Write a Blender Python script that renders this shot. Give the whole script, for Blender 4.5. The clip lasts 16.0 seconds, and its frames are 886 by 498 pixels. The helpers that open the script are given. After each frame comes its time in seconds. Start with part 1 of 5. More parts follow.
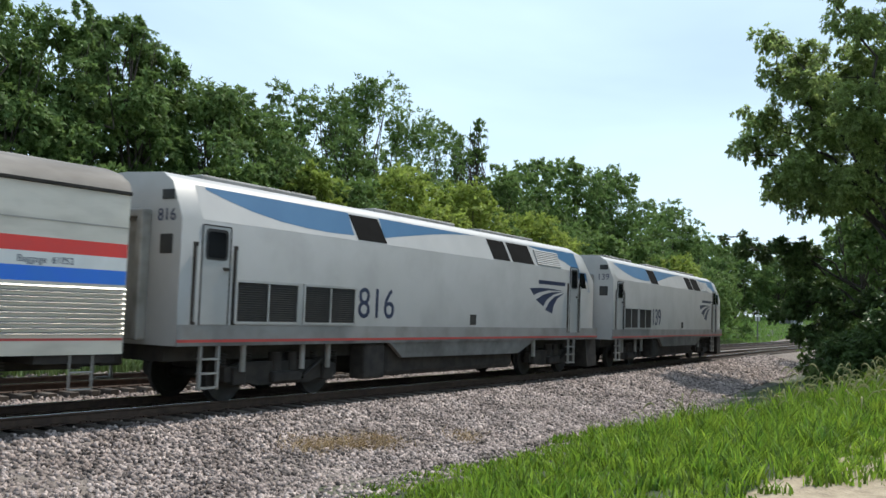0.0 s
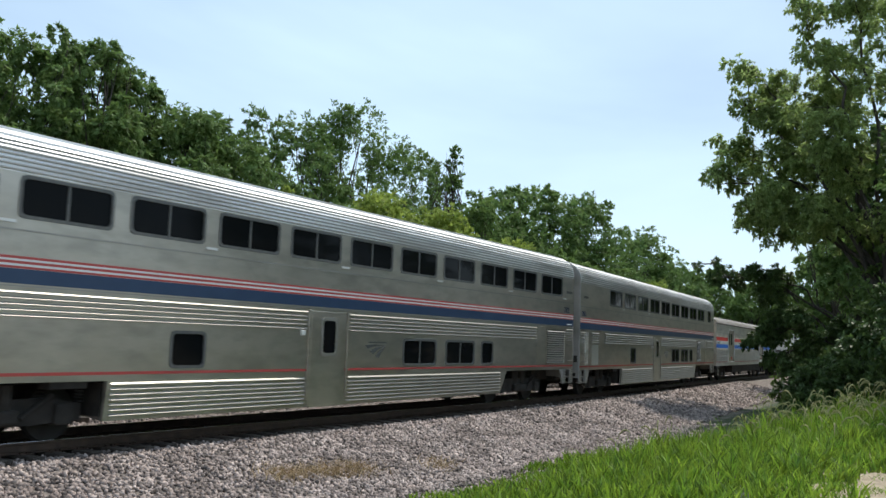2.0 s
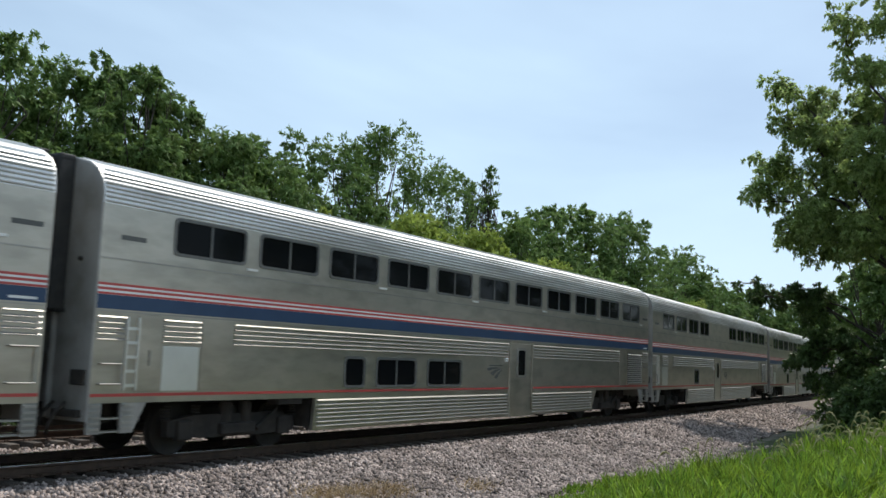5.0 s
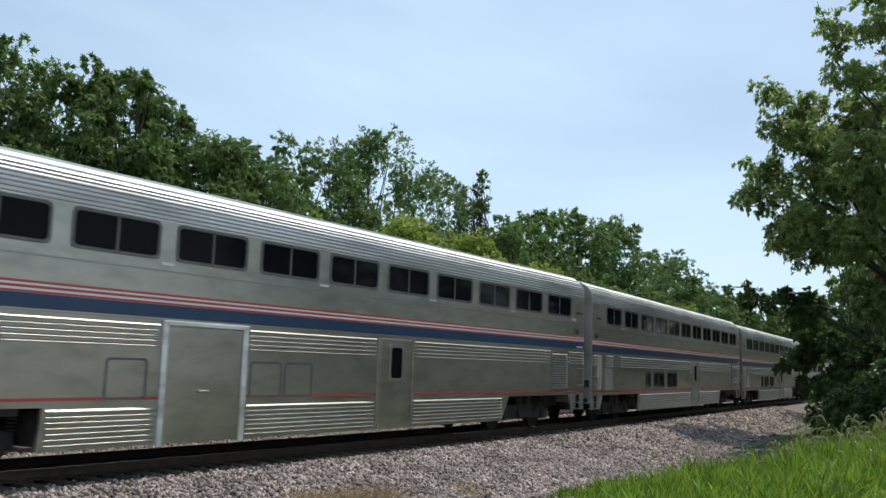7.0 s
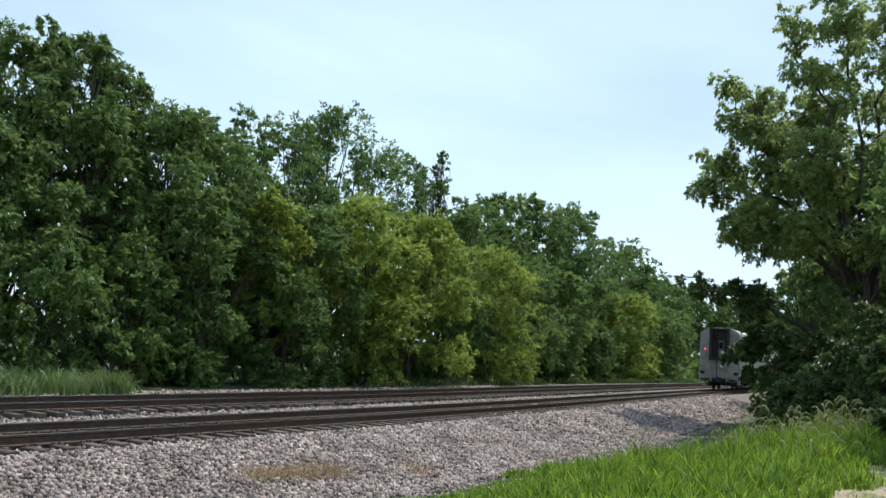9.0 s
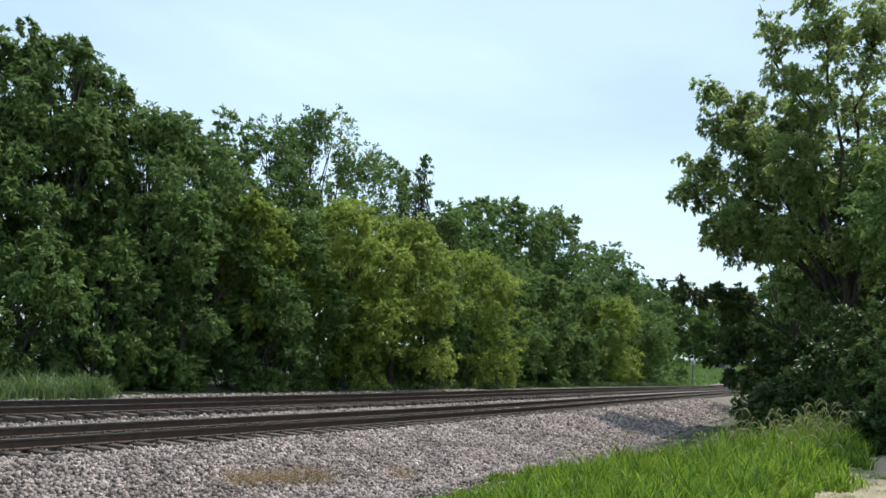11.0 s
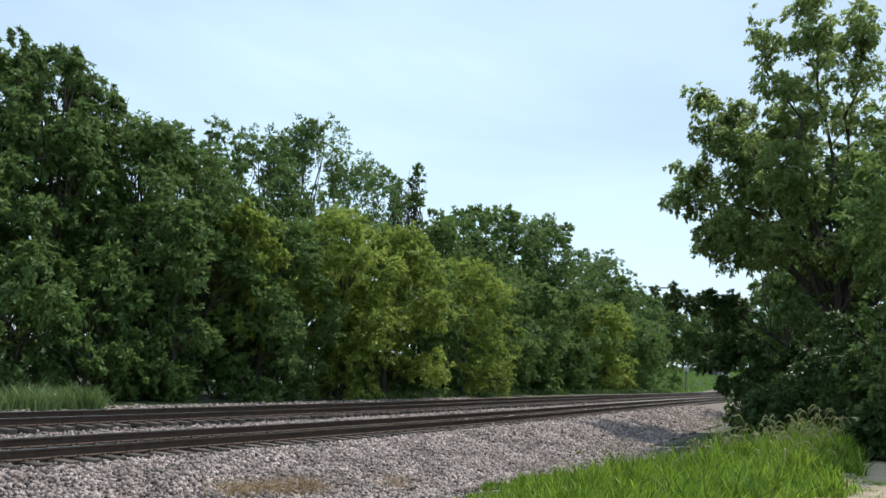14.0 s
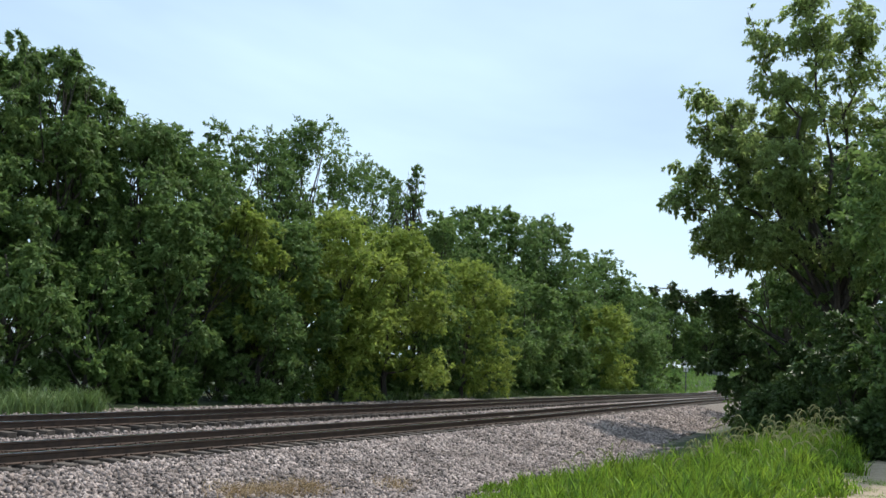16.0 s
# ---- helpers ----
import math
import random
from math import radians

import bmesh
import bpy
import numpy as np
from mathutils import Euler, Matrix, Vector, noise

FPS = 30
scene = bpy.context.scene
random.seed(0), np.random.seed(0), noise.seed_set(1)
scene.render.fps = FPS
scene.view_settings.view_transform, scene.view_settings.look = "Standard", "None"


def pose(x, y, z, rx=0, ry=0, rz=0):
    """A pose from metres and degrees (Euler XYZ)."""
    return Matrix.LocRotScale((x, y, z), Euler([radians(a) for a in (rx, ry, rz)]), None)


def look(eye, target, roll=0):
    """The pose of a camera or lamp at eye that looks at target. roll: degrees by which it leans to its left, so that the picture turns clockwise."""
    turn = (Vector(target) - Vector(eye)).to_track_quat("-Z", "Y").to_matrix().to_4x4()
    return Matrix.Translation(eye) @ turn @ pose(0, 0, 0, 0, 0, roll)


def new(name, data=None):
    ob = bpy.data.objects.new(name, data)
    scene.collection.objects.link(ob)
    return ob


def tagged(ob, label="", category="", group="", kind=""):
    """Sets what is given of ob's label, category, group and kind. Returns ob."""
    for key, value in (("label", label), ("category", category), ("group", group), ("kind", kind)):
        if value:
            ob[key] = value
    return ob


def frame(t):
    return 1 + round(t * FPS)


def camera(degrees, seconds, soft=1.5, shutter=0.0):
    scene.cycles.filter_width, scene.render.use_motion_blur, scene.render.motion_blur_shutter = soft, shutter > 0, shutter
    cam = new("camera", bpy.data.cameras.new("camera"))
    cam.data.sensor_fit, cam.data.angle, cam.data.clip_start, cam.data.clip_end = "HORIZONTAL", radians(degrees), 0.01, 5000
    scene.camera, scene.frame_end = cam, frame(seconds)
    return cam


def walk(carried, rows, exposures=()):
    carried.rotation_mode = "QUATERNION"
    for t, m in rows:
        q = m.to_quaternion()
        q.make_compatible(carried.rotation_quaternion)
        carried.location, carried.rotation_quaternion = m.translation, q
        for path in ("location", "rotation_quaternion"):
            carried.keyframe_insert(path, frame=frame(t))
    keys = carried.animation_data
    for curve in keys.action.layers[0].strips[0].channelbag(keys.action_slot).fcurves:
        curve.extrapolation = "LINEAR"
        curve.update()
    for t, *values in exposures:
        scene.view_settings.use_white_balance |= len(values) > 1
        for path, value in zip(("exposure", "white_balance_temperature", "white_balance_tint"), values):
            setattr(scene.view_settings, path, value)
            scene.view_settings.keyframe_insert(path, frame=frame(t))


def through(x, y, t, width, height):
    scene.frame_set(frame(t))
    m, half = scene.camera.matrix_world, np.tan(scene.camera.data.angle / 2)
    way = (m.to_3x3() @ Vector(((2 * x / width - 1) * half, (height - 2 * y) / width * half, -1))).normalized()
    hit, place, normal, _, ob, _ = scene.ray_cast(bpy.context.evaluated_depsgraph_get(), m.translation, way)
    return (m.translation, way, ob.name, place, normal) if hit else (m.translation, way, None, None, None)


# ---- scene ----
cam = camera(51.837, 16.0, shutter=0.05)
EYE = (0.0, 0.0, 1.848)
# seconds, yaw to the right of +y, pitch, lean
VIEW = [
    (0.0, 54.607, 3.995, 1.930),
    (0.5, 57.816, 4.138, 0.851),
    (1.0, 56.515, 4.818, 2.518),
    (1.5, 56.371, 5.289, 2.275),
    (2.0, 56.069, 5.702, 1.960),
    (2.5, 55.513, 6.027, 1.958),
    (3.0, 54.747, 6.365, 1.894),
    (3.5, 54.073, 6.633, 1.959),
    (4.0, 53.746, 6.786, 1.996),
    (6.5, 53.991, 7.147, 1.923),
    (7.0, 54.283, 7.177, 1.872),
    (7.5, 54.628, 7.198, 1.800),
    (8.0, 54.958, 7.125, 2.054),
    (8.5, 56.103, 6.741, 2.946),
    (9.0, 57.037, 6.092, 3.649),
    (9.5, 57.547, 6.320, 3.586),
    (10.0, 57.775, 6.342, 3.578),
    (12.5, 58.450, 6.617, 3.499),
    (13.0, 58.448, 6.789, 3.384),
    (13.5, 58.470, 6.866, 3.302),
    (14.0, 58.514, 6.928, 3.235),
    (14.5, 58.521, 6.847, 3.343),
    (15.0, 58.534, 6.875, 3.250),
    (15.5, 58.551, 6.953, 3.155),
    (16.0, 58.559, 7.014, 3.004),
]


def sight(yaw, pitch, lean):
    a, b = radians(yaw), radians(pitch)
    ahead = Vector((math.sin(a) * math.cos(b), math.cos(a) * math.cos(b), math.sin(b)))
    return look(EYE, Vector(EYE) + ahead, lean)


walk(cam, [(t, sight(a, b, c)) for t, a, b, c in VIEW], exposures=[(0.0, 0.26), (1.5, 0.18), (4.0, 0.02), (7.5, -0.03), (8.3, 0.12), (9.5, 0.26), (12.5, 0.2), (16.0, 0.18)])

# ---------------------------------------------------------------- light
SUN_EL, SUN_AZ = 57.0, -2.5  # height, and turn from +x towards +y
sun_dir = Vector((math.cos(radians(SUN_AZ)) * math.cos(radians(SUN_EL)), math.sin(radians(SUN_AZ)) * math.cos(radians(SUN_EL)), math.sin(radians(SUN_EL))))
sun = new("sun", bpy.data.lights.new("sun", "SUN"))
sun.data.energy, sun.data.angle, sun.data.color = 3.6, radians(0.6), (1.0, 0.95, 0.86)
sun.matrix_world = look(sun_dir * 50, (0, 0, 0))

world = bpy.data.worlds.new("world")
scene.world = world
world.use_nodes = True
wn, wl = world.node_tree.nodes, world.node_tree.links
wn.clear()
w_out, w_bg = wn.new("ShaderNodeOutputWorld"), wn.new("ShaderNodeBackground")
w_sky = wn.new("ShaderNodeTexSky")
w_sky.sky_type, w_sky.sun_disc = "NISHITA", False
w_sky.sun_elevation, w_sky.sun_rotation = radians(SUN_EL), radians(90 - SUN_AZ)
w_sky.altitude, w_sky.air_density, w_sky.dust_density, w_sky.ozone_density = 200, 1.0, 1.2, 2.0
w_tc, w_map = wn.new("ShaderNodeTexCoord"), wn.new("ShaderNodeMapping")
w_map.inputs["Scale"].default_value = (1.0, 1.6, 4.5)
w_map.inputs["Rotation"].default_value = (0.25, 0.1, 0.5)
w_noise, w_ramp, w_mix = wn.new("ShaderNodeTexNoise"), wn.new("ShaderNodeValToRGB"), wn.new("ShaderNodeMix")
w_noise.inputs["Scale"].default_value, w_noise.inputs["Detail"].default_value, w_noise.inputs["Roughness"].default_value = 0.9, 5, 0.5
w_noise.inputs["Distortion"].default_value = 0.25
w_ramp.color_ramp.elements[0].position, w_ramp.color_ramp.elements[0].color = 0.32, (0.30, 0.30, 0.30, 1)
w_ramp.color_ramp.elements[1].position, w_ramp.color_ramp.elements[1].color = 0.70, (0.85, 0.85, 0.85, 1)
w_mix.data_type = "RGBA"
w_mix.inputs["B"].default_value = (7.0, 9.2, 11.2, 1)
wl.new(w_tc.outputs["Generated"], w_map.inputs["Vector"])
wl.new(w_map.outputs["Vector"], w_noise.inputs["Vector"])
wl.new(w_noise.outputs["Fac"], w_ramp.inputs["Fac"])
wl.new(w_ramp.outputs["Color"], w_mix.inputs["Factor"])
wl.new(w_sky.outputs["Color"], w_mix.inputs["A"])
wl.new(w_mix.outputs["Result"], w_bg.inputs["Color"])
wl.new(w_bg.outputs["Background"], w_out.inputs["Surface"])
w_bg.inputs["Strength"].default_value = 0.11


# ---------------------------------------------------------------- materials
def material(name, color, rough=0.6, metal=0.0, second=None, scale=6.0, contrast=(0.35, 0.7), bump=0.0, bump_scale=60.0,
             spec=0.5, stretch=(1, 1, 1), island=0.0, through=0.0, objects=0.0, dirt=None, dirt_scale=1.2, rough_var=0.0):
    """A surface with two scales of variation, in the object's own metres."""
    m = bpy.data.materials.new(name)
    m.use_nodes = True
    n, l = m.node_tree.nodes, m.node_tree.links
    b, out = n["Principled BSDF"], n["Material Output"]
    tc, mp = n.new("ShaderNodeTexCoord"), n.new("ShaderNodeMapping")
    mp.inputs["Scale"].default_value = stretch
    l.new(tc.outputs["Object"], mp.inputs["Vector"])
    b.inputs["Roughness"].default_value, b.inputs["Metallic"].default_value = rough, metal
    b.inputs["Specular IOR Level"].default_value = spec
    b.inputs["Base Color"].default_value = (*color, 1)
    last = None
    if second:
        tx, rp = n.new("ShaderNodeTexNoise"), n.new("ShaderNodeValToRGB")
        tx.inputs["Scale"].default_value, tx.inputs["Detail"].default_value, tx.inputs["Roughness"].default_value = scale, 6, 0.62
        rp.color_ramp.elements[0].position, rp.color_ramp.elements[1].position = contrast
        rp.color_ramp.elements[0].color, rp.color_ramp.elements[1].color = (*color, 1), (*second, 1)
        l.new(mp.outputs["Vector"], tx.inputs["Vector"])
        l.new(tx.outputs["Fac"], rp.inputs["Fac"])
        last = rp.outputs["Color"]
        if rough_var:
            mr = n.new("ShaderNodeMapRange")
            mr.inputs["To Min"].default_value, mr.inputs["To Max"].default_value = rough - rough_var, rough + rough_var
            l.new(tx.outputs["Fac"], mr.inputs["Value"])
            l.new(mr.outputs["Result"], b.inputs["Roughness"])
    if dirt:
        tx, rp, mx = n.new("ShaderNodeTexNoise"), n.new("ShaderNodeValToRGB"), n.new("ShaderNodeMix")
        mx.data_type = "RGBA"
        tx.inputs["Scale"].default_value, tx.inputs["Detail"].default_value = dirt_scale, 8
        rp.color_ramp.elements[0].position, rp.color_ramp.elements[1].position = 0.45, 0.68
        rp.color_ramp.elements[0].color, rp.color_ramp.elements[1].color = (0, 0, 0, 1), (0.75, 0.75, 0.75, 1)
        l.new(mp.outputs["Vector"], tx.inputs["Vector"])
        l.new(tx.outputs["Fac"], rp.inputs["Fac"])
        l.new(rp.outputs["Color"], mx.inputs["Factor"])
        if last:
            l.new(last, mx.inputs["A"])
        else:
            mx.inputs["A"].default_value = (*color, 1)
        mx.inputs["B"].default_value = (*dirt, 1)
        last = mx.outputs["Result"]
    if island or objects:
        hs = n.new("ShaderNodeHueSaturation")
        src = n.new("ShaderNodeNewGeometry").outputs["Random Per Island"] if island else n.new("ShaderNodeObjectInfo").outputs["Random"]
        amount = island or objects
        mr = n.new("ShaderNodeMapRange")
        mr.inputs["To Min"].default_value, mr.inputs["To Max"].default_value = 1 - amount, 1 + amount
        l.new(src, mr.inputs["Value"])
        l.new(mr.outputs["Result"], hs.inputs["Value"])
        if last:
            l.new(last, hs.inputs["Color"])
        else:
            hs.inputs["Color"].default_value = (*color, 1)
        last = hs.outputs["Color"]
    if last:
        l.new(last, b.inputs["Base Color"])
    if bump:
        bt, bp = n.new("ShaderNodeTexNoise"), n.new("ShaderNodeBump")
        bt.inputs["Scale"].default_value, bt.inputs["Detail"].default_value = bump_scale, 5
        bp.inputs["Strength"].default_value, bp.inputs["Distance"].default_value = bump, 0.02
        l.new(mp.outputs["Vector"], bt.inputs["Vector"])
        l.new(bt.outputs["Fac"], bp.inputs["Height"])
        l.new(bp.outputs["Normal"], b.inputs["Normal"])
    if through:
        tr, ms = n.new("ShaderNodeBsdfTranslucent"), n.new("ShaderNodeMixShader")
        ms.inputs["Fac"].default_value = through
        if last:
            l.new(last, tr.inputs["Color"])
        else:
            tr.inputs["Color"].default_value = (*color, 1)
        l.new(b.outputs["BSDF"], ms.inputs[1])
        l.new(tr.outputs["BSDF"], ms.inputs[2])
        l.new(ms.outputs["Shader"], out.inputs["Surface"])
    return m


LEAF_DARK = material("leaf_dark_green", (0.115, 0.190, 0.056), 0.6, second=(0.175, 0.262, 0.080), scale=0.35, island=0.3, through=0.42, spec=0.2)
LEAF_MID = material("leaf_mid_green", (0.112, 0.190, 0.056), 0.6, second=(0.185, 0.27, 0.076), scale=0.4, island=0.3, through=0.45, spec=0.2)
LEAF_LIGHT = material("leaf_yellow_green", (0.20, 0.275, 0.052), 0.6, second=(0.36, 0.43, 0.095), scale=0.5, island=0.3, through=0.5, spec=0.2)
# Darkened leaf green: shade of the low trackside foliage is in the colour.
LEAF_SHADE_TONE = material("leaf_shade_tone", (0.062, 0.108, 0.034), 0.5, second=(0.115, 0.175, 0.05), scale=0.5, island=0.4, through=0.36, spec=0.3)
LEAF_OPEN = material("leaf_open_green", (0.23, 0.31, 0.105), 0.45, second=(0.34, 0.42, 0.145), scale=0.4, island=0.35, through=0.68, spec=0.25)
BARK = material("bark", (0.035, 0.028, 0.022), 0.9, second=(0.09, 0.075, 0.06), scale=9, stretch=(1, 1, 0.25), bump=0.6, bump_scale=14)
GRASS = material("grass", (0.10, 0.205, 0.02), 0.5, second=(0.275, 0.37, 0.045), scale=2.2, island=0.62, through=0.45, spec=0.3)
SEED = material("grass_seed_head", (0.30, 0.32, 0.14), 0.8, second=(0.42, 0.38, 0.2), scale=3, island=0.25, through=0.4)
STRAW = material("dry_weeds", (0.30, 0.21, 0.11), 0.85, second=(0.42, 0.31, 0.17), scale=4, island=0.3, through=0.2)
STONE = material("ballast_stone", (0.175, 0.138, 0.122), 0.9, second=(0.36, 0.296, 0.267), scale=1.0, contrast=(0.35, 0.65), island=0.72, bump=0.3, bump_scale=40)
RAIL_SIDE = material("rusty_rail_steel", (0.055, 0.035, 0.026), 0.75, metal=0.2, second=(0.10, 0.062, 0.042), scale=5, bump=0.3, bump_scale=30)
RAIL_TOP = material("polished_rail_head", (0.62, 0.60, 0.58), 0.22, metal=1.0, second=(0.5, 0.47, 0.45), scale=2, stretch=(0.3, 6, 1))
TIE = material("weathered_wood_tie", (0.045, 0.035, 0.028), 0.9, second=(0.13, 0.105, 0.085), scale=7, stretch=(6, 0.7, 3), objects=0.4, bump=0.6, bump_scale=20)


def ground_material():
    """Sod, ballast fines and sandy dirt, told apart by where they lie across the track."""
    m = bpy.data.materials.new("ground")
    m.use_nodes = True
    n, l = m.node_tree.nodes, m.node_tree.links
    b = n["Principled BSDF"]
    b.inputs["Roughness"].default_value = 0.95
    tc = n.new("ShaderNodeTexCoord")
    kind = n.new("ShaderNodeVertexColor")
    kind.layer_name = "kind"
    sep = n.new("ShaderNodeSeparateColor")
    l.new(kind.outputs["Color"], sep.inputs["Color"])

    def noisy(scale, c1, c2, lo=0.35, hi=0.65):
        tx, rp = n.new("ShaderNodeTexNoise"), n.new("ShaderNodeValToRGB")
        tx.inputs["Scale"].default_value, tx.inputs["Detail"].default_value, tx.inputs["Roughness"].default_value = scale, 7, 0.65
        rp.color_ramp.elements[0].position, rp.color_ramp.elements[1].position = lo, hi
        rp.color_ramp.elements[0].color, rp.color_ramp.elements[1].color = (*c1, 1), (*c2, 1)
        l.new(tc.outputs["Object"], tx.inputs["Vector"])
        l.new(tx.outputs["Fac"], rp.inputs["Fac"])
        return rp.outputs["Color"], tx.outputs["Fac"]

    sod, _ = noisy(2.0, (0.022, 0.036, 0.010), (0.05, 0.07, 0.02))
    sand, _ = noisy(3.5, (0.25, 0.195, 0.13), (0.40, 0.325, 0.225))
    gravel, _ = noisy(9.0, (0.11, 0.090, 0.077), (0.26, 0.218, 0.188), 0.3, 0.7)
    edge, ef = noisy(1.4, (0, 0, 0), (1, 1, 1))

    def pick(fac, a, c):
        mt, sb, mx = n.new("ShaderNodeMath"), n.new("ShaderNodeMapRange"), n.new("ShaderNodeMix")
        mx.data_type = "RGBA"
        mt.operation = "ADD"
        l.new(fac, mt.inputs[0])
        l.new(ef, mt.inputs[1])
        sb.inputs["From Min"].default_value, sb.inputs["From Max"].default_value = 0.88, 1.12
        l.new(mt.outputs[0], sb.inputs["Value"])
        l.new(sb.outputs["Result"], mx.inputs["Factor"])
        l.new(a, mx.inputs["A"])
        l.new(c, mx.inputs["B"])
        return mx.outputs["Result"]

    c = pick(sep.outputs["Red"], sod, gravel)
    c = pick(sep.outputs["Green"], c, sand)
    l.new(c, b.inputs["Base Color"])
    bt, bp = n.new("ShaderNodeTexVoronoi"), n.new("ShaderNodeBump")
    bt.inputs["Scale"].default_value = 17
    bp.inputs["Strength"].default_value, bp.inputs["Distance"].default_value = 0.8, 0.03
    l.new(tc.outputs["Object"], bt.inputs["Vector"])
    l.new(bt.outputs["Distance"], bp.inputs["Height"])
    l.new(bp.outputs["Normal"], b.inputs["Normal"])
    return m


# ---------------------------------------------------------------- helpers for building
class Geo:
    """Collects vertices and faces of one mesh."""

    def __init__(self):
        self.v, self.f = [], []

    def add(self, v, f, m=None):
        o = len(self.v)
        self.v += [tuple(m @ Vector(q)) for q in v] if m is not None else [tuple(q) for q in v]
        self.f += [tuple(i + o for i in q) for q in f]
        return self

    def box(self, x0, x1, y0, y1, z0, z1, bevel=0.0, m=None):
        if bevel <= 0:
            v = [(x, y, z) for x in (x0, x1) for y in (y0, y1) for z in (z0, z1)]
            return self.add(v, [(0, 1, 3, 2), (4, 6, 7, 5), (0, 4, 5, 1), (2, 3, 7, 6), (0, 2, 6, 4), (1, 5, 7, 3)], m)
        bm = bmesh.new()
        bmesh.ops.create_cube(bm, size=1.0)
        bmesh.ops.scale(bm, vec=(x1 - x0, y1 - y0, z1 - z0), verts=bm.verts)
        bmesh.ops.translate(bm, vec=((x0 + x1) / 2, (y0 + y1) / 2, (z0 + z1) / 2), verts=bm.verts)
        bmesh.ops.bevel(bm, geom=bm.edges[:], offset=bevel, segments=2, affect="EDGES", profile=0.5)
        bm.verts.index_update()
        self.add([q.co[:] for q in bm.verts], [[q.index for q in f.verts] for f in bm.faces], m)
        bm.free()
        return self

    def tube(self, a, b, r0, r1=None, sides=10, caps=True):
        a, b = Vector(a), Vector(b)
        r1 = r0 if r1 is None else r1
        q = (b - a).to_track_quat("Z", "Y")
        v = []
        for p0, r in ((a, r0), (b, r1)):
            v += [p0 + q @ Vector((r * math.cos(i * math.tau / sides), r * math.sin(i * math.tau / sides), 0)) for i in range(sides)]
        f = [(i, (i + 1) % sides, sides + (i + 1) % sides, sides + i) for i in range(sides)]
        if caps:
            f += [tuple(range(sides))[::-1], tuple(range(sides, 2 * sides))]
        return self.add(v, f)

    def bend(self, pts, r, sides=6):
        for a, b in zip(pts, pts[1:]):
            self.tube(a, b, r, r, sides)
        return self

    def sweep(self, ring, xs, closed=True, caps=True):
        """A cross-section ring of (y, z), one for every x (or one list of rings)."""
        rings = ring if isinstance(ring[0][0], (tuple, list)) else [ring] * len(xs)
        k, v, f = len(rings[0]), [], []
        for x, q in zip(xs, rings):
            v += [(x, y, z) for y, z in q]
        for j in range(len(xs) - 1):
            for i in range(k if closed else k - 1):
                a, b = j * k + i, j * k + (i + 1) % k
                f.append((a, b, b + k, a + k))
        if caps:
            f += [tuple(range(k)), tuple(range((len(xs) - 1) * k, len(xs) * k))[::-1]]
        return self.add(v, f)

    def slab(self, pts, y0, y1):
        """A flat outline of (x, z) points, thick from y0 to y1."""
        k = len(pts)
        v = [(x, y0, z) for x, z in pts] + [(x, y1, z) for x, z in pts]
        f = [tuple(range(k)), tuple(range(k, 2 * k))[::-1]] + [(i, i + k, (i + 1) % k + k, (i + 1) % k) for i in range(k)]
        return self.add(v, f)


def mesh_of(name, geo, mat, smooth=False):
    me = bpy.data.meshes.new(name)
    me.from_pydata(geo.v, [], geo.f)
    bm = bmesh.new()
    bm.from_mesh(me)
    bmesh.ops.recalc_face_normals(bm, faces=bm.faces)
    bm.to_mesh(me)
    bm.free()
    for q in (mat if isinstance(mat, (list, tuple)) else [mat]):
        me.materials.append(q)
    if smooth:
        me.polygons.foreach_set("use_smooth", [True] * len(me.polygons))
        me.set_sharp_from_angle(angle=radians(38))
    me.update()
    return me


def welded(name, geo, mat):
    """One connected shell from panels that share their edges."""
    me = mesh_of(name, geo, mat)
    bm = bmesh.new()
    bm.from_mesh(me)
    bmesh.ops.remove_doubles(bm, verts=bm.verts, dist=0.0005)
    bm.to_mesh(me)
    bm.free()
    return me


def part(name, geo, mat, parent, label="", smooth=False):
    ob = new(name, geo if isinstance(geo, bpy.types.Mesh) else mesh_of(name, geo, mat, smooth))
    ob.parent = parent
    return tagged(ob, label)


def quads(name, v, f, mat, smooth=False):
    """A large mesh straight from arrays."""
    me = bpy.data.meshes.new(name)
    k = f.shape[1]
    me.vertices.add(len(v))
    me.vertices.foreach_set("co", np.ascontiguousarray(v, dtype=np.float32).ravel())
    me.loops.add(f.size)
    me.loops.foreach_set("vertex_index", np.ascontiguousarray(f, dtype=np.int32).ravel())
    me.polygons.add(len(f))
    me.polygons.foreach_set("loop_start", np.arange(0, f.size, k, dtype=np.int32))
    me.update(calc_edges=True)
    me.validate()
    me.materials.append(mat)
    if smooth:
        me.polygons.foreach_set("use_smooth", [True] * len(me.polygons))
    return me


# ---------------------------------------------------------------- the line of the railway
TRACK_Y, BEND, BEND_END = 14.41, 0.003212, 37.0
TRACK_GAP = 4.6


def line_y(s, end=BEND_END):
    u = min(max(s, 0.0), end)
    return TRACK_Y + BEND * u * u / 2 + (BEND * end * (s - end) if s > end else 0.0)


def line_turn(s):
    return BEND * min(max(s, 0.0), BEND_END)


def line_z(s):
    return -3.45e-5 * min(max(s, 0.0), 110.0) ** 2


def on_line(s, lat=0.0, z=0.0):
    a = line_turn(s)
    return Vector((s - math.sin(a) * lat, line_y(s) + math.cos(a) * lat, line_z(s) + z))


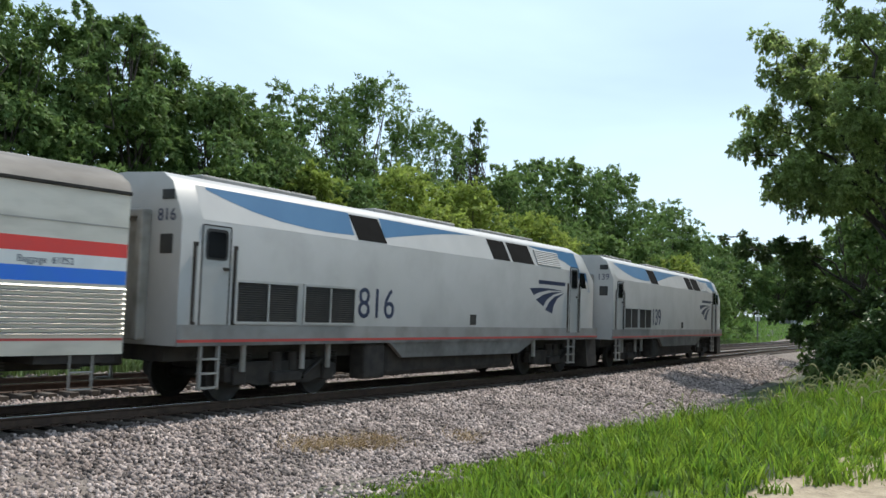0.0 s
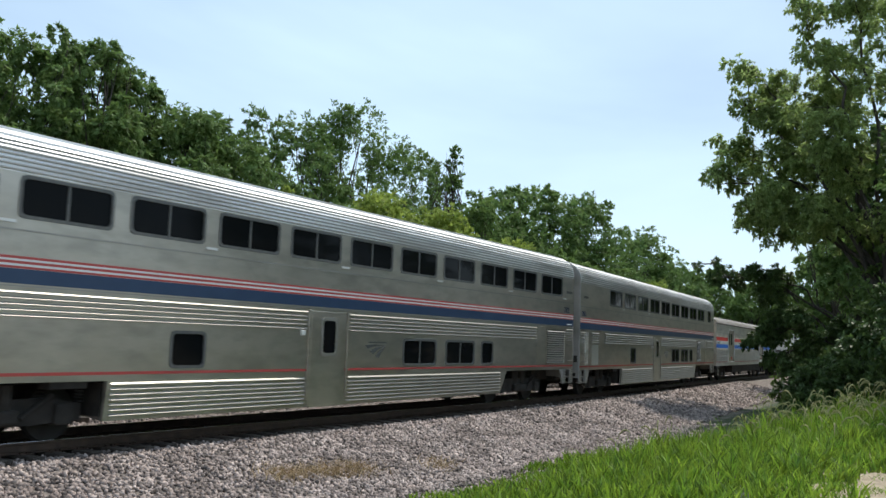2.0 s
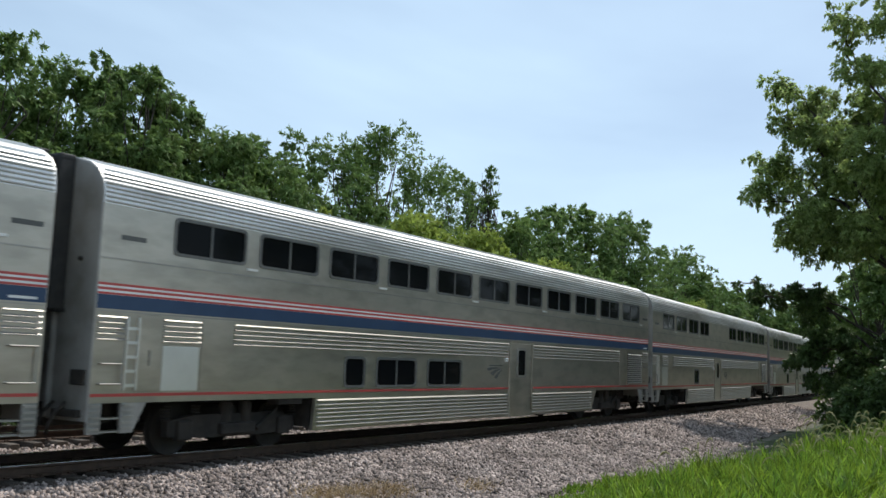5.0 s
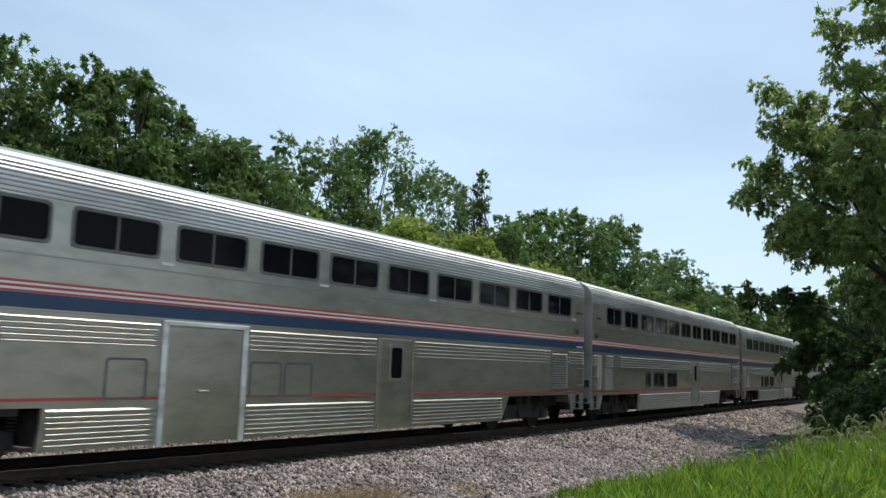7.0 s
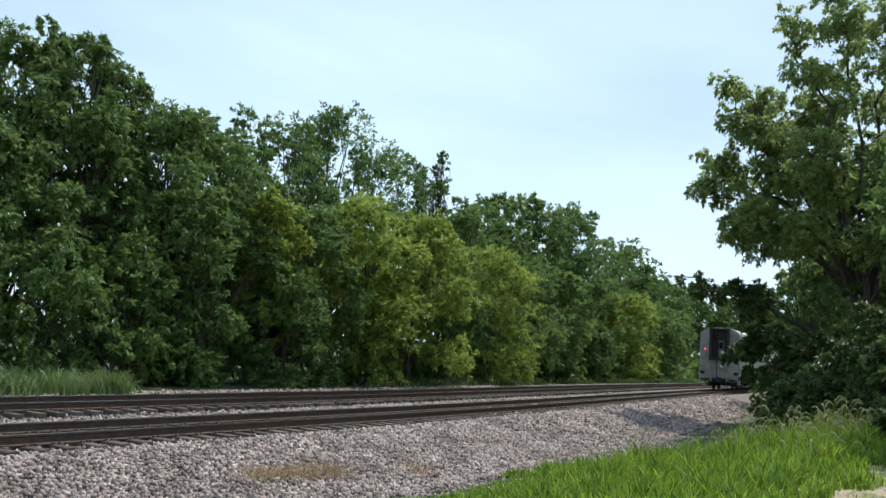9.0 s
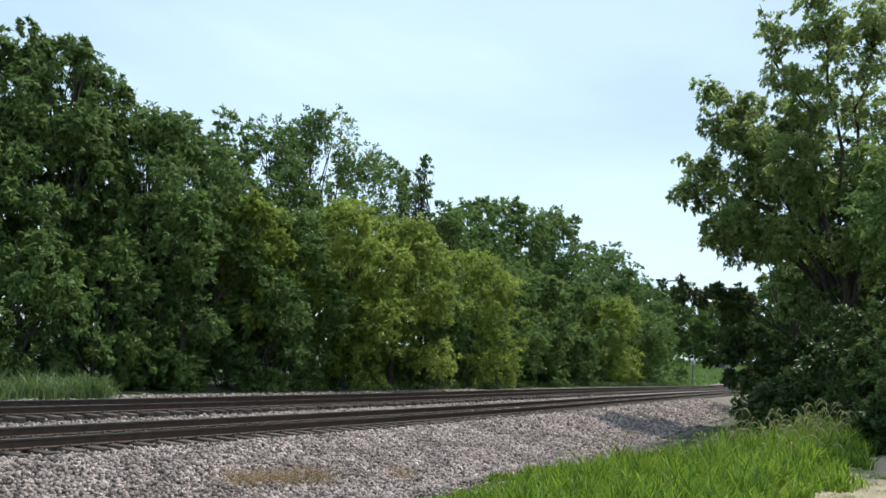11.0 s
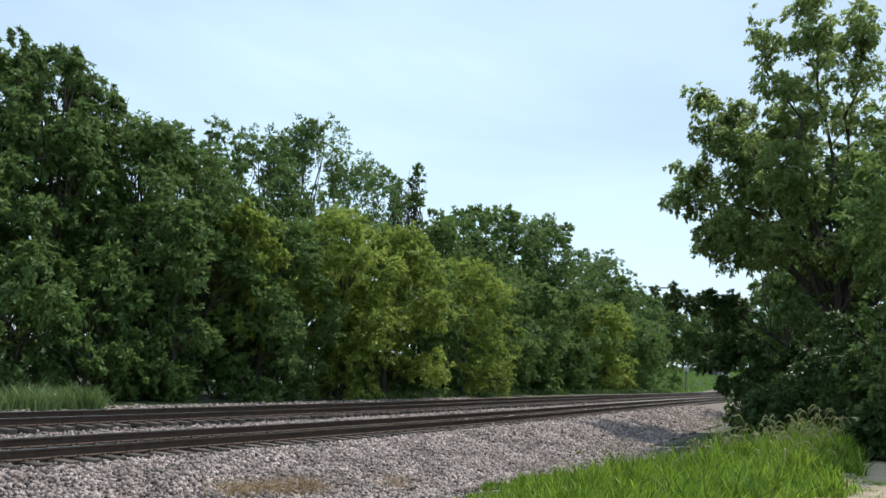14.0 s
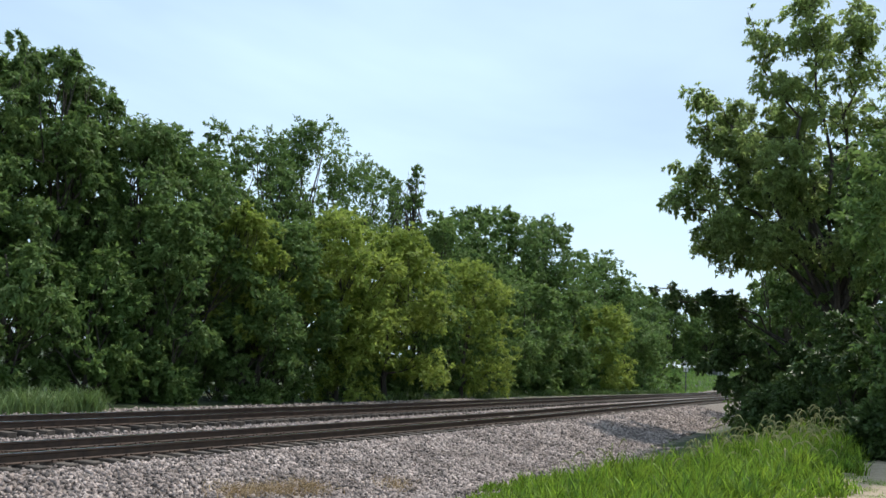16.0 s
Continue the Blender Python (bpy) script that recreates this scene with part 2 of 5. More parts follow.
PROFILE = [(-3000, -0.6), (-60, -0.4), (-14.5, -0.05), (-11.5, -0.15), (-9.0, -0.45), (-6.0, -0.85), (-4.7, -0.9), (-1.95, -0.33), (-1.5, -0.262),
           (5.85, -0.25), (6.6, -0.28), (7.6, -0.16), (9.5, -0.16), (40, -0.1), (3000, -0.6)]


def ground_z(x, lat):
    xs, zs = zip(*PROFILE)
    rise = 3.4 * min(1.0, max(0.0, (x - 125) / 80)) * min(1.0, max(0.0, (lat - 3) / 9))
    return float(np.interp(lat, xs, zs)) + line_z(x) + rise


def sand_amount(x, lat):
    return 1.0 if lat < -11.4 - 0.12 * max(x - 16, 0) else 0.0


def build_ground():
    xs = sorted(set([-2500, -900, -300, -120, -60, -30] + list(np.arange(-20, 150, 1.5)) + [160, 180, 210, 260, 330, 450, 700, 1200, 2500]))
    lats = sorted(set([q for q, _ in PROFILE] + [-900, -300, -120, -30, -22, -18] + list(np.arange(-16, 14, 0.5)) + [16, 20, 26, 34, 60, 120, 300, 900]))
    v, col = [], []
    for x in xs:
        for lat in lats:
            near = -20 < x < 150 and -16 < lat < 14
            rough = noise.noise(Vector((x * 0.5, lat * 0.5, 3))) * (0.05 if near and not -1.95 <= lat <= 6.3 else 0.0)
            v.append((x, line_y(x) + lat, ground_z(x, lat) + rough))
            gravel = 1.0 if -4.6 <= lat <= 7.5 else (0.5 if -5.6 <= lat <= 8.6 else 0.0)
            col.append((gravel, sand_amount(x, lat), 0, 1))
    k = len(lats)
    f = np.array([(i * k + j, (i + 1) * k + j, (i + 1) * k + j + 1, i * k + j + 1) for i in range(len(xs) - 1) for j in range(k - 1)])
    me = quads("ground", np.array(v), f, ground_material(), True)
    layer = me.color_attributes.new("kind", "FLOAT_COLOR", "POINT")
    layer.data.foreach_set("color", np.array(col, dtype=np.float32).ravel())
    return tagged(new("ground", me), "grassy and sandy ground beside the railway embankment", "ground", kind="structure")


build_ground()


# ---------------------------------------------------------------- track
RAIL_RING = [(-0.075, -0.18), (0.075, -0.18), (0.075, -0.165), (0.012, -0.145), (0.010, -0.05), (0.036, -0.038), (0.036, -0.004), (-0.036, -0.004),
             (-0.036, -0.038), (-0.010, -0.05), (-0.012, -0.145), (-0.075, -0.165)]
HEAD_RING = [(-0.036, -0.006), (0.036, -0.006), (0.034, 0.0), (-0.034, 0.0)]


def along(ring, lat, s_list, dz):
    g = Geo()
    k = len(ring)
    for s in s_list:
        g.v += [tuple(on_line(s, lat + y, z + dz)) for y, z in ring]
    for j in range(len(s_list) - 1):
        for i in range(k):
            a, b = j * k + i, j * k + (i + 1) % k
            g.f.append((a, b, b + k, a + k))
    return g


def tie_mesh():
    bm = bmesh.new()
    bmesh.ops.create_cube(bm, size=1.0)
    bmesh.ops.scale(bm, vec=(0.225, 2.6, 0.17), verts=bm.verts)
    bmesh.ops.bevel(bm, geom=[e for e in bm.edges], offset=0.012, segments=1, affect="EDGES")
    me = bpy.data.meshes.new("tie")
    bm.to_mesh(me)
    bm.free()
    me.materials.append(TIE)
    return me


TIE_MESH = tie_mesh()
TIE_STEP = 0.535


def build_track(lat, dz, label):
    track = tagged(new("railway_track"), label, "railway track", "double track", "structure")
    s_list = [-400, -100, -30] + [float(q) for q in range(-10, 60, 2)] + [70, 90, 130, 200, 400, 700]
    for side in (-0.7525, 0.7525):
        rail = part("rail", along(RAIL_RING, lat + side, s_list, dz), RAIL_SIDE, track, "rust-brown steel rail")
        part("rail_head", along(HEAD_RING, lat + side, s_list, dz), RAIL_TOP, rail, "polished running surface")
    rng = random.Random(int(lat * 10) + 3)
    plates = Geo()
    for i in range(-16, 280):
        s = i * TIE_STEP + rng.uniform(-0.02, 0.02)
        a = line_turn(s)
        t = part("tie", TIE_MESH, None, track)
        t.matrix_basis = Matrix.Translation(on_line(s, lat + rng.uniform(-0.03, 0.03), dz - 0.268 + rng.uniform(-0.006, 0.004))) @ Matrix.Rotation(a + rng.uniform(-0.02, 0.02), 4, "Z")
        if s < 60:
            for side in (-0.7525, 0.7525):
                m = Matrix.Translation(on_line(s, lat + side, dz - 0.183)) @ Matrix.Rotation(a, 4, "Z")
                plates.box(-0.1, 0.1, -0.18, 0.18, -0.006, 0.006, m=m)
                for x, y in ((-0.06, -0.1), (0.06, -0.1), (-0.06, 0.1), (0.06, 0.1)):
                    plates.box(x - 0.015, x + 0.015, y - 0.02, y + 0.02, 0.0, 0.035, m=m)
                if i % 2:
                    plates.box(0.13, 0.16, -0.1, 0.1, -0.03, 0.03, m=m)
    tagged(part("tie_plates", plates, RAIL_SIDE, track), kind="stuff")
    return track


near_track = build_track(0.0, 0.0, "rusty steel rails on weathered wooden ties in grey ballast")
far_track = build_track(TRACK_GAP, 0.06, "second railway track of rusty rails behind the first")


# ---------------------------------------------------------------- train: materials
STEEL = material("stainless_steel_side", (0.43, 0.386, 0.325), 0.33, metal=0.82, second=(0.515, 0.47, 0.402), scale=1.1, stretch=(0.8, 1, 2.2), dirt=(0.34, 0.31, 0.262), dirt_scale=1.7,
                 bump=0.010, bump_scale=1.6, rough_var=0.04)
# Roof crest's sun glare is lifted into a pale, less metallic base colour.
STEEL_GLARE = material("stainless_steel_glare", (0.86, 0.85, 0.83), 0.48, metal=0.6, second=(0.78, 0.77, 0.75), scale=2.0, stretch=(0.25, 2, 2), dirt=(0.36, 0.34, 0.31), dirt_scale=1.5)
# Steel with a pale base colour in place of the sky reflected in it.
SKY_STEEL = material("sky_bright_steel", (0.74, 0.73, 0.70), 0.34, metal=0.8, second=(0.66, 0.65, 0.62), scale=1.4)
# Raised warm base colour carries the lit sky and sand this side reflects.
BAGGAGE_STEEL = material("warm_reflection_steel", (0.60, 0.55, 0.475), 0.45, metal=0.4, second=(0.68, 0.63, 0.55), scale=0.9, stretch=(0.6, 1, 2.0), dirt=(0.44, 0.40, 0.34), dirt_scale=1.4, rough_var=0.06)
ROOF_DULL = material("sooty_roof_steel", (0.17, 0.155, 0.138), 0.75, metal=0.2, second=(0.25, 0.232, 0.21), scale=1.2, stretch=(0.4, 1, 1), dirt=(0.10, 0.09, 0.08), dirt_scale=1.6)
RIB = material("polished_steel_ribs", (0.37, 0.352, 0.318), 0.46, metal=0.75, second=(0.32, 0.306, 0.28), scale=1.5, stretch=(0.6, 1, 3))
END_GREY = material("painted_grey_end", (0.26, 0.252, 0.235), 0.55, metal=0.1, second=(0.32, 0.31, 0.29), scale=1.3, dirt=(0.17, 0.16, 0.142), dirt_scale=2.1)
RUBBER = material("black_rubber", (0.018, 0.018, 0.018), 0.7, second=(0.035, 0.033, 0.03), scale=6)
# Grime, with the deep shade under the cars taken into both dark colours.
UNDER = material("grime_and_shade_steel", (0.014, 0.0125, 0.011), 0.9, second=(0.032, 0.028, 0.024), scale=4, dirt=(0.045, 0.038, 0.032), dirt_scale=2.5)
WHEEL = material("worn_shade_dark_wheel", (0.028, 0.025, 0.022), 0.75, second=(0.016, 0.014, 0.013), scale=5)
PANE = material("tinted_window_glass", (0.006, 0.007, 0.008), 0.06, second=(0.010, 0.010, 0.010), scale=1.1, spec=0.05)
GASKET = material("window_gasket", (0.09, 0.09, 0.085), 0.5, second=(0.14, 0.14, 0.13), scale=8)
RED = material("red_paint", (0.46, 0.055, 0.05), 0.42, second=(0.38, 0.06, 0.055), scale=2.5)
BAND_RED = material("bright_red_paint", (0.76, 0.045, 0.035), 0.36, second=(0.66, 0.05, 0.045), scale=2)
BLUE = material("navy_blue_paint", (0.013, 0.038, 0.092), 0.42, second=(0.02, 0.05, 0.11), scale=2)
BAND_BLUE = material("bright_blue_paint", (0.02, 0.16, 0.70), 0.36, second=(0.03, 0.19, 0.62), scale=2)
WHITE = material("white_paint", (0.72, 0.72, 0.70), 0.4, second=(0.62, 0.62, 0.6), scale=2)
LOCO_GREY = material("silver_grey_paint", (0.37, 0.365, 0.35), 0.45, metal=0.1, second=(0.40, 0.395, 0.385), scale=0.7, dirt=(0.32, 0.315, 0.30), dirt_scale=1.1, bump=0.02, bump_scale=1.5)
# Body silver toned anew for the canted side, light because it tilts up.
LOCO_CANT_LIT = material("cant_lit_silver_paint", (0.40, 0.395, 0.38), 0.5, metal=0.05, second=(0.35, 0.345, 0.335), scale=0.8)
LOCO_LOW = material("weathered_grey_paint", (0.27, 0.262, 0.25), 0.55, second=(0.22, 0.215, 0.205), scale=1.2, dirt=(0.16, 0.15, 0.14), dirt_scale=1.5)
LOCO_BLUE = material("loco_blue_paint", (0.028, 0.105, 0.21), 0.36, second=(0.038, 0.125, 0.235), scale=1.2)
LOUVRE_BLACK = material("black_louvre", (0.004, 0.004, 0.004), 0.9, second=(0.008, 0.008, 0.008), scale=4, spec=0.08)
LOCO_SILL = material("sooty_sill_paint", (0.20, 0.195, 0.185), 0.6, second=(0.11, 0.105, 0.095), scale=1.6, dirt=(0.07, 0.065, 0.06), dirt_scale=1.3)
LETTER = material("dark_blue_lettering", (0.02, 0.03, 0.07), 0.45, second=(0.03, 0.04, 0.08), scale=5)
GREY_LETTER = material("dark_grey_lettering", (0.07, 0.072, 0.07), 0.5, second=(0.10, 0.10, 0.095), scale=9)
LAMP_RED = bpy.data.materials.new("red_marker_light")
LAMP_RED.use_nodes = True
LAMP_RED.node_tree.nodes["Principled BSDF"].inputs["Base Color"].default_value = (0.5, 0.01, 0.02, 1)
LAMP_RED.node_tree.nodes["Principled BSDF"].inputs["Emission Color"].default_value = (1.0, 0.04, 0.08, 1)
LAMP_RED.node_tree.nodes["Principled BSDF"].inputs["Emission Strength"].default_value = 4.0

HALF = 1.555
SPEED, CAR, LOCO = 35.93, 25.91, 20.8
FRONT0 = 16.1 - 0.9 * SPEED  # where the leading bi-level car's front is at the start
cars = []


def lettering(name, words, u, z, size, mat, parent, y=-HALF, condense=1.0):
    cu = bpy.data.curves.new(name, "FONT")
    cu.body, cu.size, cu.extrude = words, size, 0.003
    tmp = bpy.data.objects.new(name, cu)
    scene.collection.objects.link(tmp)
    me = bpy.data.meshes.new_from_object(tmp.evaluated_get(bpy.context.evaluated_depsgraph_get()))
    bpy.data.objects.remove(tmp)
    me.materials.clear()
    me.materials.append(mat)
    me.transform(pose(u, y - 0.005, z, 90) @ Matrix.Diagonal((condense, 1, 1, 1)))
    return part(name, me, None, parent)


def wall_with_holes(g, y, u0, u1, z0, z1, holes, deep):
    """A flat side at y with rectangular openings, whose reveals go in by deep."""
    us = sorted({u0, u1, *[q for h in holes for q in h[:2]]})
    zs = sorted({z0, z1, *[q for h in holes for q in h[2:]]})
    for a, b in zip(us, us[1:]):
        for c, d in zip(zs, zs[1:]):
            m, k = (a + b) / 2, (c + d) / 2
            if not any(h[0] < m < h[1] and h[2] < k < h[3] for h in holes):
                g.add([(a, y, c), (b, y, c), (b, y, d), (a, y, d)], [(0, 1, 2, 3)])
    for a, b, c, d in holes:
        i = y + deep
        v = [(a, y, c), (b, y, c), (b, y, d), (a, y, d), (a, i, c), (b, i, c), (b, i, d), (a, i, d)]
        g.add(v, [(0, 1, 5, 4), (1, 2, 6, 5), (2, 3, 7, 6), (3, 0, 4, 7)])


def rounded(u0, u1, z0, z1, r, n=3):
    pts = []
    for cx, cz, a0 in ((u1 - r, z0 + r, -90), (u1 - r, z1 - r, 0), (u0 + r, z1 - r, 90), (u0 + r, z0 + r, 180)):
        for i in range(n + 1):
            a = radians(a0 + 90 * i / n)
            pts.append((cx + r * math.cos(a), cz + r * math.sin(a)))
    return pts


SHARED = {}


def window_set(w, h, split=True):
    """Frame and pane meshes of a window of that size, centred on the opening's outer face, facing -y."""
    key = (round(w, 2), round(h, 2), split)
    if key not in SHARED:
        g = Geo()
        out, inn = rounded(-w / 2 - 0.02, w / 2 + 0.02, -h / 2 - 0.02, h / 2 + 0.02, 0.11), rounded(-w / 2 + 0.035, w / 2 - 0.035, -h / 2 + 0.035, h / 2 - 0.035, 0.085)
        k = len(out)
        v = [(x, -0.012, z) for x, z in out] + [(x, -0.012, z) for x, z in inn] + [(x, 0.0, z) for x, z in out] + [(x, 0.03, z) for x, z in inn]
        f = []
        for i in range(k):
            j = (i + 1) % k
            f += [(i, j, k + j, k + i), (i, 2 * k + i, 2 * k + j, j), (k + i, k + j, 3 * k + j, 3 * k + i)]
        g.add(v, f)
        if split:
            g.box(-0.022, 0.022, 0.0, 0.03, -h / 2 + 0.03, h / 2 - 0.03)
        fr = mesh_of("window_frame", g, GASKET)
        p = Geo().box(-(w / 4 if split else w / 2) + 0.012, (w / 4 if split else w / 2) - 0.012, 0.018, 0.028, -h / 2 + 0.01, h / 2 - 0.01)
        SHARED[key] = (fr, mesh_of("pane", p, PANE))
    return SHARED[key]


def add_window(parent, u, z, w, h, side=-1, split=True, name="window"):
    fr, pn = window_set(w, h, split)
    ob = part(name, fr, None, parent)
    ob.matrix_basis = pose(u, side * HALF, z, 0, 0, 0 if side < 0 else 180)
    for dx in ((-w / 4, w / 4) if split else (0,)):
        q = part("pane", pn, None, ob)
        q.location = (dx, 0, 0)
    return ob


def ribs(name, spans, z0, z1, count, parent, mat=None, deep=0.030, both=True, y=HALF):
    g = Geo()
    step = (z1 - z0) / count
    for side in ((-1, 1) if both else (-1,)):
        for u0, u1 in spans:
            for i in range(count):
                c = z0 + step * (i + 0.5)
                h = step * 0.36
                ring = [(side * (y - 0.002), c - h), (side * (y + deep), c - h), (side * (y + deep), c - h * 0.55), (side * (y - 0.002), c - h * 0.55 + deep * 1.05)]
                g.sweep(ring, [u0, u1])
    return tagged(part(name, g, mat or RIB, parent), kind="stuff")


def band(name, u0, u1, z0, z1, mat, parent, y=HALF, proud=0.004, label=""):
    g = Geo()
    for side in (-1, 1):
        a, b = sorted((side * (y - 0.002), side * (y + proud)))
        g.box(u0, u1, a, b, z0, z1)
    return part(name, g, mat, parent, label)


def wheel_mesh(r):
    if ("wheel", r) not in SHARED:
        g = Geo()
        ring = [(-0.07, r * 0.25), (-0.03, r * 0.3), (-0.05, r * 0.8), (-0.065, r * 0.86), (-0.065, r), (0.045, r * 1.01), (0.05, r * 1.06), (0.075, r * 1.06), (0.075, r * 0.86), (0.03, r * 0.8), (0.02, r * 0.3), (0.06, r * 0.25)]
        n, k = 28, len(ring)
        for i in range(n):
            a = i * math.tau / n
            g.v += [(q * math.cos(a), y, q * math.sin(a)) for y, q in ring]
        for i in range(n):
            for j in range(k):
                a, b = i * k + j, i * k + (j + 1) % k
                c, d = ((i + 1) % n) * k + j, ((i + 1) % n) * k + (j + 1) % k
                g.f.append((a, b, d, c))
        g.tube((0, -0.1, 0), (0, 0.1, 0), r * 0.27, r * 0.27, 16)
        SHARED[("wheel", r)] = mesh_of("wheel", g, WHEEL, True)
    return SHARED[("wheel", r)]


def bogie_mesh(r, axles):
    key = ("bogie", r, tuple(axles))
    if key not in SHARED:
        g = Geo()
        a0, a1 = axles[0], axles[-1]
        for s in (-1, 1):
            y0, y1 = sorted((s * 0.98, s * 1.14))
            pts = [(a0 - 0.35, r - 0.1), (a0 + 0.3, r - 0.14), (a0 + 0.55, 0.30), (a1 - 0.55, 0.30), (a1 - 0.3, r - 0.14), (a1 + 0.35, r - 0.1), (a1 + 0.35, r + 0.16), (a1 - 0.2, r + 0.26), (a0 + 0.2, r + 0.26), (a0 - 0.35, r + 0.16)]
            g.slab(pts, y0, y1)
            for a in axles:
                g.box(a - 0.17, a + 0.17, s * 1.12 - 0.1, s * 1.12 + 0.1, r - 0.17, r + 0.17, 0.03)
                for d in (-0.34, 0.34):
                    for q in range(5):
                        g.tube((a + d, s * 1.06, r + 0.18 + q * 0.055), (a + d, s * 1.06, r + 0.205 + q * 0.055), 0.085, 0.085, 10)
            m = (a0 + a1) / 2
            g.box(m - 0.45, m + 0.45, s * 1.06 - 0.2, s * 1.06 + 0.2, 0.34, 0.56, 0.04)
            g.tube((m - 0.25, s * 1.1, 0.56), (m - 0.25, s * 1.1, 0.95), 0.13, 0.13, 12)
            g.tube((m + 0.25, s * 1.1, 0.56), (m + 0.25, s * 1.1, 0.95), 0.13, 0.13, 12)
            g.tube((m + 0.5, s * 1.2, 0.42), (a1 - 0.25, s * 1.2, 0.78), 0.045, 0.045, 8)
        for a in axles:
            g.tube((a, -1.0, r), (a, 1.0, r), 0.075, 0.075, 10)
        g.box((a0 + a1) / 2 - 0.35, (a0 + a1) / 2 + 0.35, -1.0, 1.0, 0.5, 0.85, 0.05)
        g.box(a0 - 0.2, a1 + 0.2, -0.45, 0.45, 0.62, 0.9)
        SHARED[key] = mesh_of("bogie", g, UNDER)
    return SHARED[key]


def add_bogie(parent, u, r=0.457, axles=(-1.295, 1.295)):
    b = part("bogie", bogie_mesh(r, axles), None, parent, "grimy steel bogie, coloured darker for the deep shade")
    b.location = (u, 0, 0)
    for a in axles:
        for s in (-1, 1):
            w = part("wheel", wheel_mesh(r), None, b)
            w.matrix_basis = pose(a, s * 0.7525, r, 0, 0, 180 if s > 0 else 0)


# ---------------------------------------------------------------- bi-level passenger car
U0, U1 = -12.68, 12.55
ROOF = [(1.555, 4.17), (1.545, 4.36), (1.50, 4.55), (1.36, 4.74), (1.12, 4.88), (0.8, 4.97), (0.4, 5.015), (0, 5.03)]
ROOF_RING = ROOF + [(-y, z) for y, z in ROOF[-2::-1]]


def end_steps(parent):
    """Stirrup steps at the four corners: ribbed posts with a gap and rungs between them."""
    for e, s0 in ((U0, 1), (U1, -1)):
        for side in (-1, 1):
            y0, y1 = sorted((side * 1.50, side * HALF))
            for a, b in ((0.0, 0.24), (0.62, 0.86)):
                g, h = Geo(), Geo()
                x0, x1 = sorted((e + s0 * a, e + s0 * b))
                foot = x1 if s0 > 0 else x0
                brace = foot + s0 * 0.26 if a else foot
                g.slab([(x0, 0.52), (x1, 0.52), (brace, 1.01), (x0, 1.01)] if s0 > 0 else [(x0, 0.52), (x1, 0.52), (x1, 1.01), (brace, 1.01)], y0, y1)
                for i in range(5):
                    z = 0.58 + i * 0.09
                    h.box(x0 + 0.02, x1 - 0.02, *sorted((side * HALF, side * (HALF + 0.02))), z, z + 0.035)
                post = part("step_post", g, END_GREY, parent)
                tagged(part("post_ribs", h, RIB, post), kind="stuff")
            x0, x1 = sorted((e + s0 * 0.2, e + s0 * 0.66))
            for z in (0.53, 0.74):
                part("step_tread", Geo().box(x0, x1, *sorted((side * 1.36, side * 1.52)), z, z + 0.03), RIB, parent)


def handrail(g, u0, u1, z0, z1, side):
    y = side * (HALF + 0.05)
    for z in (z0, z1):
        g.bend([(u0, side * HALF, z), (u0, y, z), (u1, y, z), (u1, side * HALF, z)], 0.016, 6)
    g.bend([(u1, y, z0), (u1, y, z1)], 0.014, 6)


